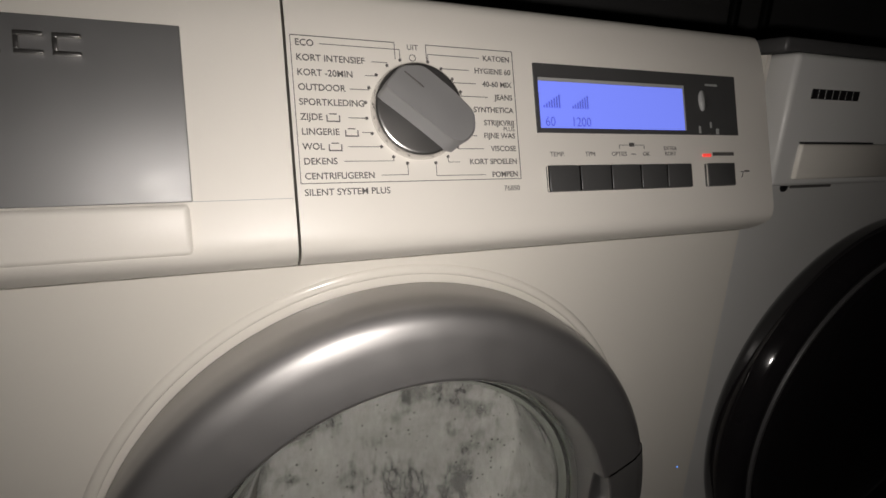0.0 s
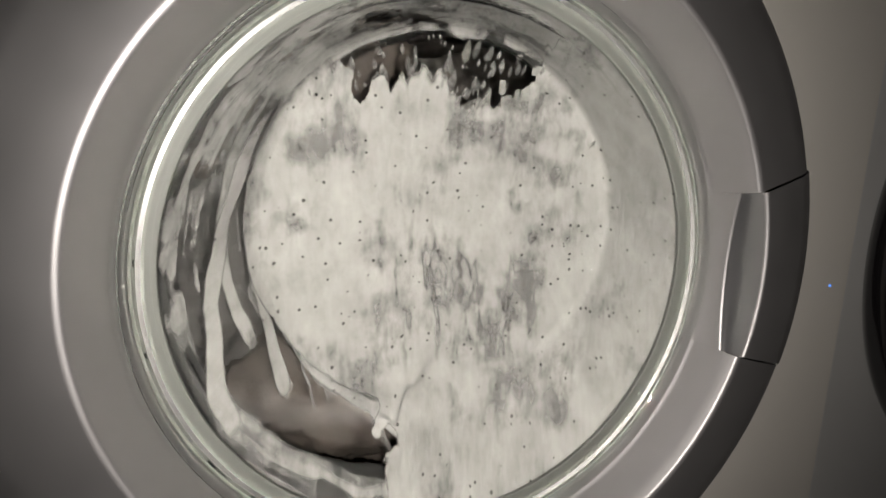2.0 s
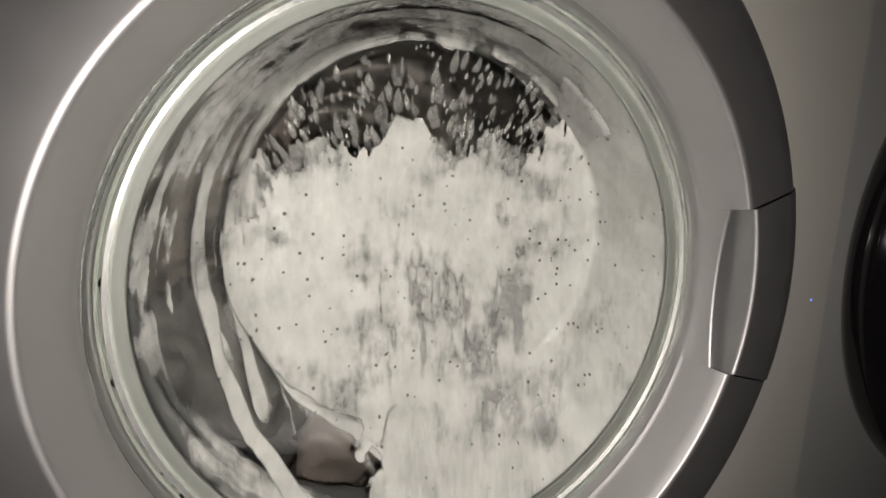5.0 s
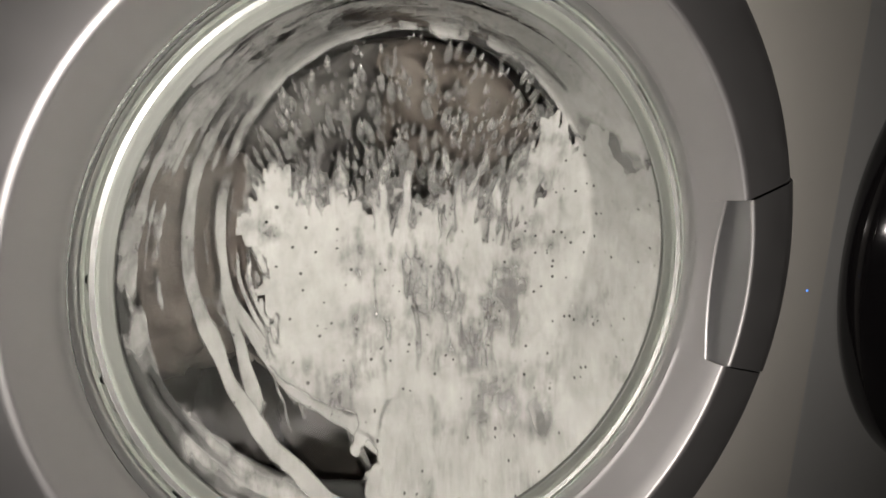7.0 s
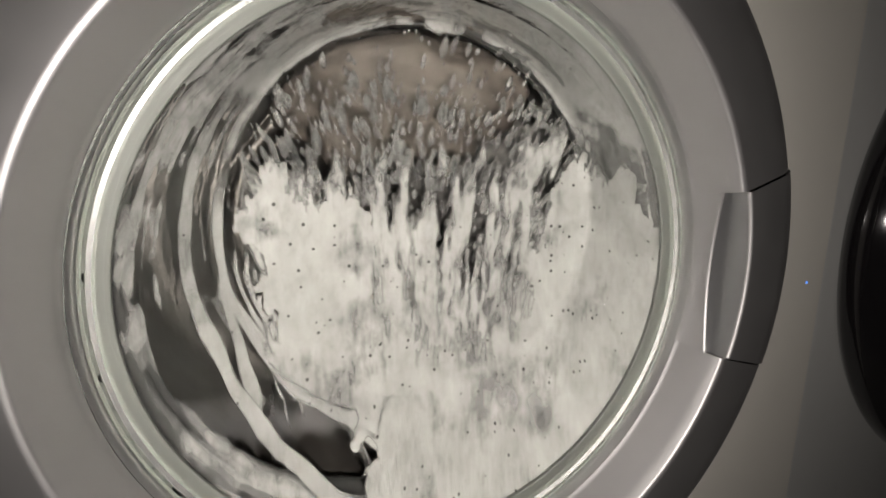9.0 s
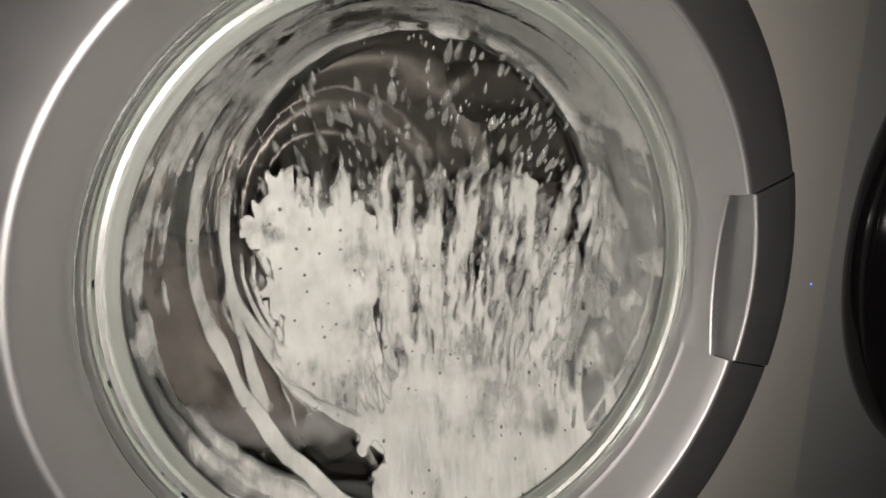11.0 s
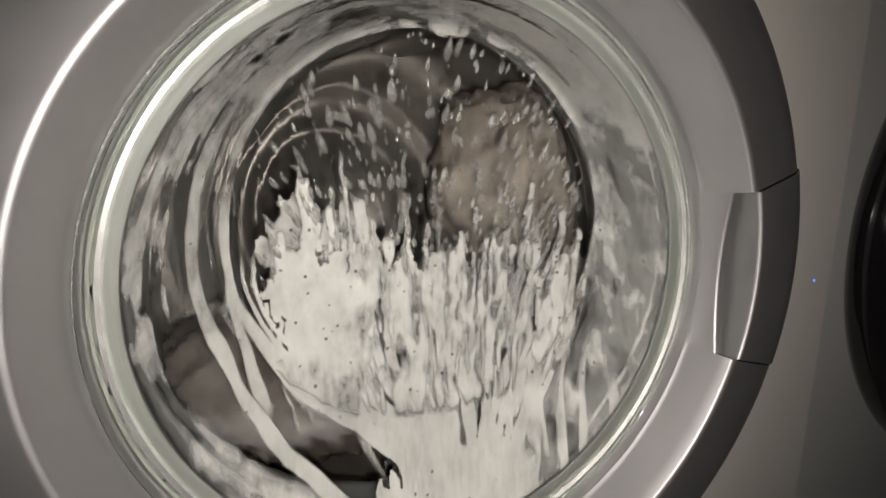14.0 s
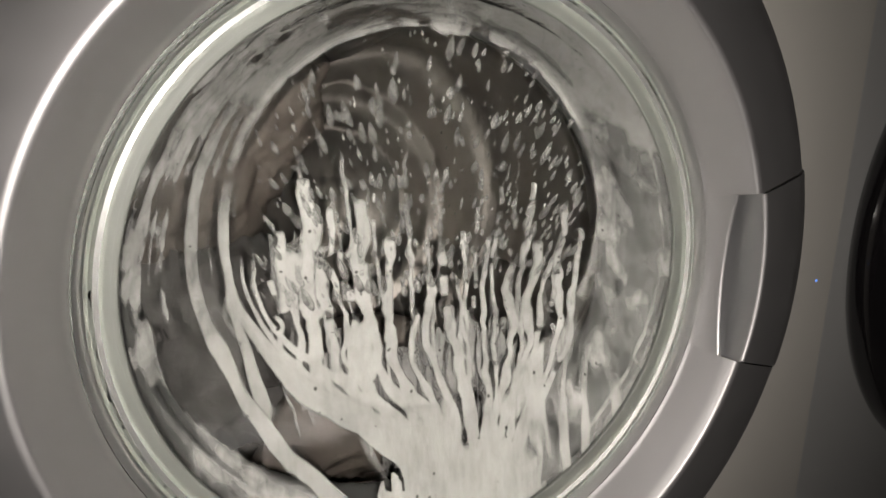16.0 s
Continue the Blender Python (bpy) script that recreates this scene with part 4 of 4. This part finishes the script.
def sheet_density(x, z, rho, ang):
    w1 = vnoise(x, z, 0.03, 3, 3) - 0.5
    fine = vnoise(x, z, 0.09, 8, 3) - 0.5
    # dark crescent low on the near wall, the open wedge at the top
    near = smooth(118.5, 120.5, rho + w1 * 4 + fine * 4) * smooth(-18, -20, ang - 0.1 * (rho - 120) + w1 * 24 + fine * 14) * smooth(-118, -96, ang)
    dark = near
    wedge = smooth(70, 84, z + (vnoise(x * 2.4, z * 0.5, 0.05, 6, 3) - 0.5) * 46 - 0.010 * (x + 2) ** 2)
    edge = smooth(RIM - 4, RIM - 9, rho) * (1 - smooth(112, 122, rho) * smooth(-100, -112, ang) * smooth(-180, -172, ang) * 0.75)
    body = 0.26 + 0.85 * vnoise(x, z, 0.033, 9, 4) + 0.40 * fine + 0.20 * smooth(-40, -60, x) * smooth(40, 20, z) * smooth(108, 98, rho) + 0.2 * smooth(85, 110, x)
    thin = smooth(-50, -30, x) * smooth(85, 60, x) * smooth(5, -30, z) * smooth(-100, -84, z)
    streak = vnoise(x * 1.5 + w1 * 8, z * 0.28, 0.13, 14, 3, False)
    return np.clip(body - thin * 0.34 * smooth(0.46, 0.72, streak) - 0.20 * smooth(-70, -95, x) * smooth(108, 90, rho), 0, 1.1) * (1 - dark) * (1 - wedge) * edge


def veil_density(x, z, rho, ang):
    """Thin foam under the sheet, torn into fine upright streaks that fan out towards the top."""
    xs = x / (1 + 0.0022 * (z + 80))
    w1 = vnoise(x, z, 0.03, 3, 3) - 0.5
    streak = 0.65 * vnoise(xs + w1 * 10, z * 0.16, 0.20, 64, 2, False) + 0.35 * vnoise(xs + w1 * 6, z * 0.22, 0.42, 65, 2, False)
    top = smooth(62, 28, z + 0.12 * (x - 30) * -1 + (vnoise(x * 1.8, z * 0.5, 0.1, 66, 3) - 0.5) * 40)
    return smooth(130, 122, rho) * smooth(122, 112, rho - 8 * smooth(20, 60, x)) * smooth(-112, -100, x) * top * (0.16 + 0.52 * smooth(0.36, 0.66, streak))


def foam_sheets():
    thick = patches("foam_sheet", 84, 21, 21, lambda x, z: math.hypot(x, z) < 168 and not (x < -35 and z < -95) and not (x < -112 and z < 20),
                    sheet_density, FOAM, "thick white soap foam sheet sliding down the glass", "foam sheets behind the glass", 0.0010, 0.0002, 0.75)
    veil = patches("foam_veil", 44, 21, 33, lambda x, z: math.hypot(x, z) < 118 and x > -104 and z < 62,
                   veil_density, FOAM_STATIC, "thin streaky veil of soap foam on the glass", "foam veils behind the glass", 0.0008, 0.0010, 0.5)
    return thick, veil


# ---- torch beside the lens ----
def torch():
    t = thing("phone_torch", "small white torch light held at the lens", "torch")
    cup = part("torch_cup", lathe([(0.0, 0.0), (0.0045, 0.0), (0.0052, -0.0045), (0.0058, -0.0045), (0.0058, 0.002), (0.0, 0.002)], 0, 0, 28), BLACK, t)
    led = part("torch_led", lathe([(0.0, -0.0022), (0.0030, -0.0022), (0.0036, -0.0012)], 0, 0, 20), TORCH_GLOW, t)
    return t


TORCH_AT = pose(0.0095, -0.014, 0.004, 90, 0, 0)


# ---- build ----
room()
WM = washing_machine()
DRUM = drum()
second_machine()
cables()
LAUNDRY = [
    (cloth("wet_garment", 3, (0.125, 0.085, 0.075), CLOTH, "crumpled wet brown garment in the drum"), 0.155, 100),
    (cloth("wet_garment", 4, (0.12, 0.09, 0.075), CLOTH_GREY, "crumpled wet grey garment in the drum"), 0.15, 160),
    (cloth("wet_garment", 8, (0.12, 0.085, 0.07), CLOTH, "crumpled wet brown garment in the drum"), 0.16, 225),
]
STRAND = foam_runs()
DROPS = foam_drops()
SHEETS, VEILS = foam_sheets()
TORCHLIGHT = torch()


def leave_sheet(x, z):
    """When a patch of the thick sheet lets go."""
    if z < -100:
        return 40.0 if x < 5 and z < -140 else np.interp(x, [-60, 0, 40, 100, 150], [9.0, 13.5, 13.0, 11.0, 9.8])
    if -90 < x < -44 and z < 20:
        return np.interp(z, [-90, -40, 0, 20], [15.0, 14.4, 13.6, 12.8])
    if x <= -90:
        return np.interp(z, [-60, 0, 60, 110], [6.4, 5.4, 3.6, 2.0])
    mid = np.interp(z, [-100, -60, -20, 10, 35, 55, 75, 95], [11.5, 8.6, 7.4, 6.6, 5.8, 4.2, 2.6, 0.9])
    far = np.interp(z, [-100, 0, 60, 100], [11.0, 10.2, 7.4, 5.0])
    return mid + (far - mid) * float(smooth(55, 100, x))


def leave_veil(x, z):
    return np.interp(z, [-90, -50, -15, 15, 40, 60], [15.2, 14.2, 13.4, 12.6, 11.2, 9.6]) - (1.5 if x < -80 else 0.0)


def leave_drops(x, z):
    return np.interp(z, [10, 40, 70, 95], [9.4, 10.2, 9.6, 7.6])


def slide(ob, go, spin, creep):
    """Cling, creep, then slip off the glass, slide down behind what still clings and sink at the drain."""
    c = Vector(ob.location)
    rows = [(0.0, Matrix.Translation(c))]
    for t in np.arange(0.5, 16.01, 0.5):
        u = max(0.0, (t - go) / 2.2)
        v = min(u, 1.0)
        down = creep * min(t, go) + (c.z - DZ + 0.150) * v ** 2
        back = max(0.010, 0.066 - c.y) * min(1, u * 4) + 0.016 * v
        rows.append((float(t), Matrix.Translation((c.x + (DX + 0.025 - c.x) * 0.8 * v ** 2, c.y + back, c.z - down)) @ pose(0, 0, 0, -12 * v, spin * v, 0)))
    walk(ob, rows)


def motions():
    # the torch travels with the hand that films
    walk(TORCHLIGHT, [(t, m @ TORCH_AT) for t, m in PATH])
    # the drum turns, the laundry is carried round in it
    base = Matrix.Translation(DRUM.location)
    steps = [k * 0.25 for k in range(65)]
    walk(DRUM, [(t, base @ pose(0, 0, 0, 0, 230 * t, 0)) for t in steps])
    for i, (ob, r, a0) in enumerate(LAUNDRY):
        rows = []
        for t in steps:
            deg = a0 + 230 * t
            a = radians(deg)
            rr = r - 0.03 * (1 + math.cos(a)) * 0.5
            rows.append((t, pose(DX + rr * math.sin(a), 0.190 + 0.02 * i + 0.010 * math.sin(t * 1.3 + i), DZ - 0.005 + rr * math.cos(a), 0, deg, 0)))
        walk(ob, rows)
    rnd = random.Random(77)
    for group, leave, creep in ((SHEETS, leave_sheet, 0.0), (VEILS, leave_veil, 0.0), (DROPS, leave_drops, 0.0004)):
        for ob, x, z in group:
            slide(ob, float(leave(x, z)) + rnd.uniform(-0.2, 0.2), rnd.uniform(-5, 5), creep if math.hypot(x, z) < 88 else 0.0)
    # the strand's lower end creeps round the wall
    c = Vector(STRAND.location)
    hub = Vector((DX + 0.004, c.y, DZ + 0.006))
    rows = []
    for t, deg in ((0.0, 46), (2.0, 40), (3.0, 30), (4.0, 18), (5.2, 9), (6.5, 3), (8.0, 0), (16.0, 0)):
        m = Matrix.Translation(hub) @ pose(0, 0, 0, 0, deg, 0) @ Matrix.Translation(c - hub)
        rows.append((t, m))
    walk(STRAND, rows)


motions()
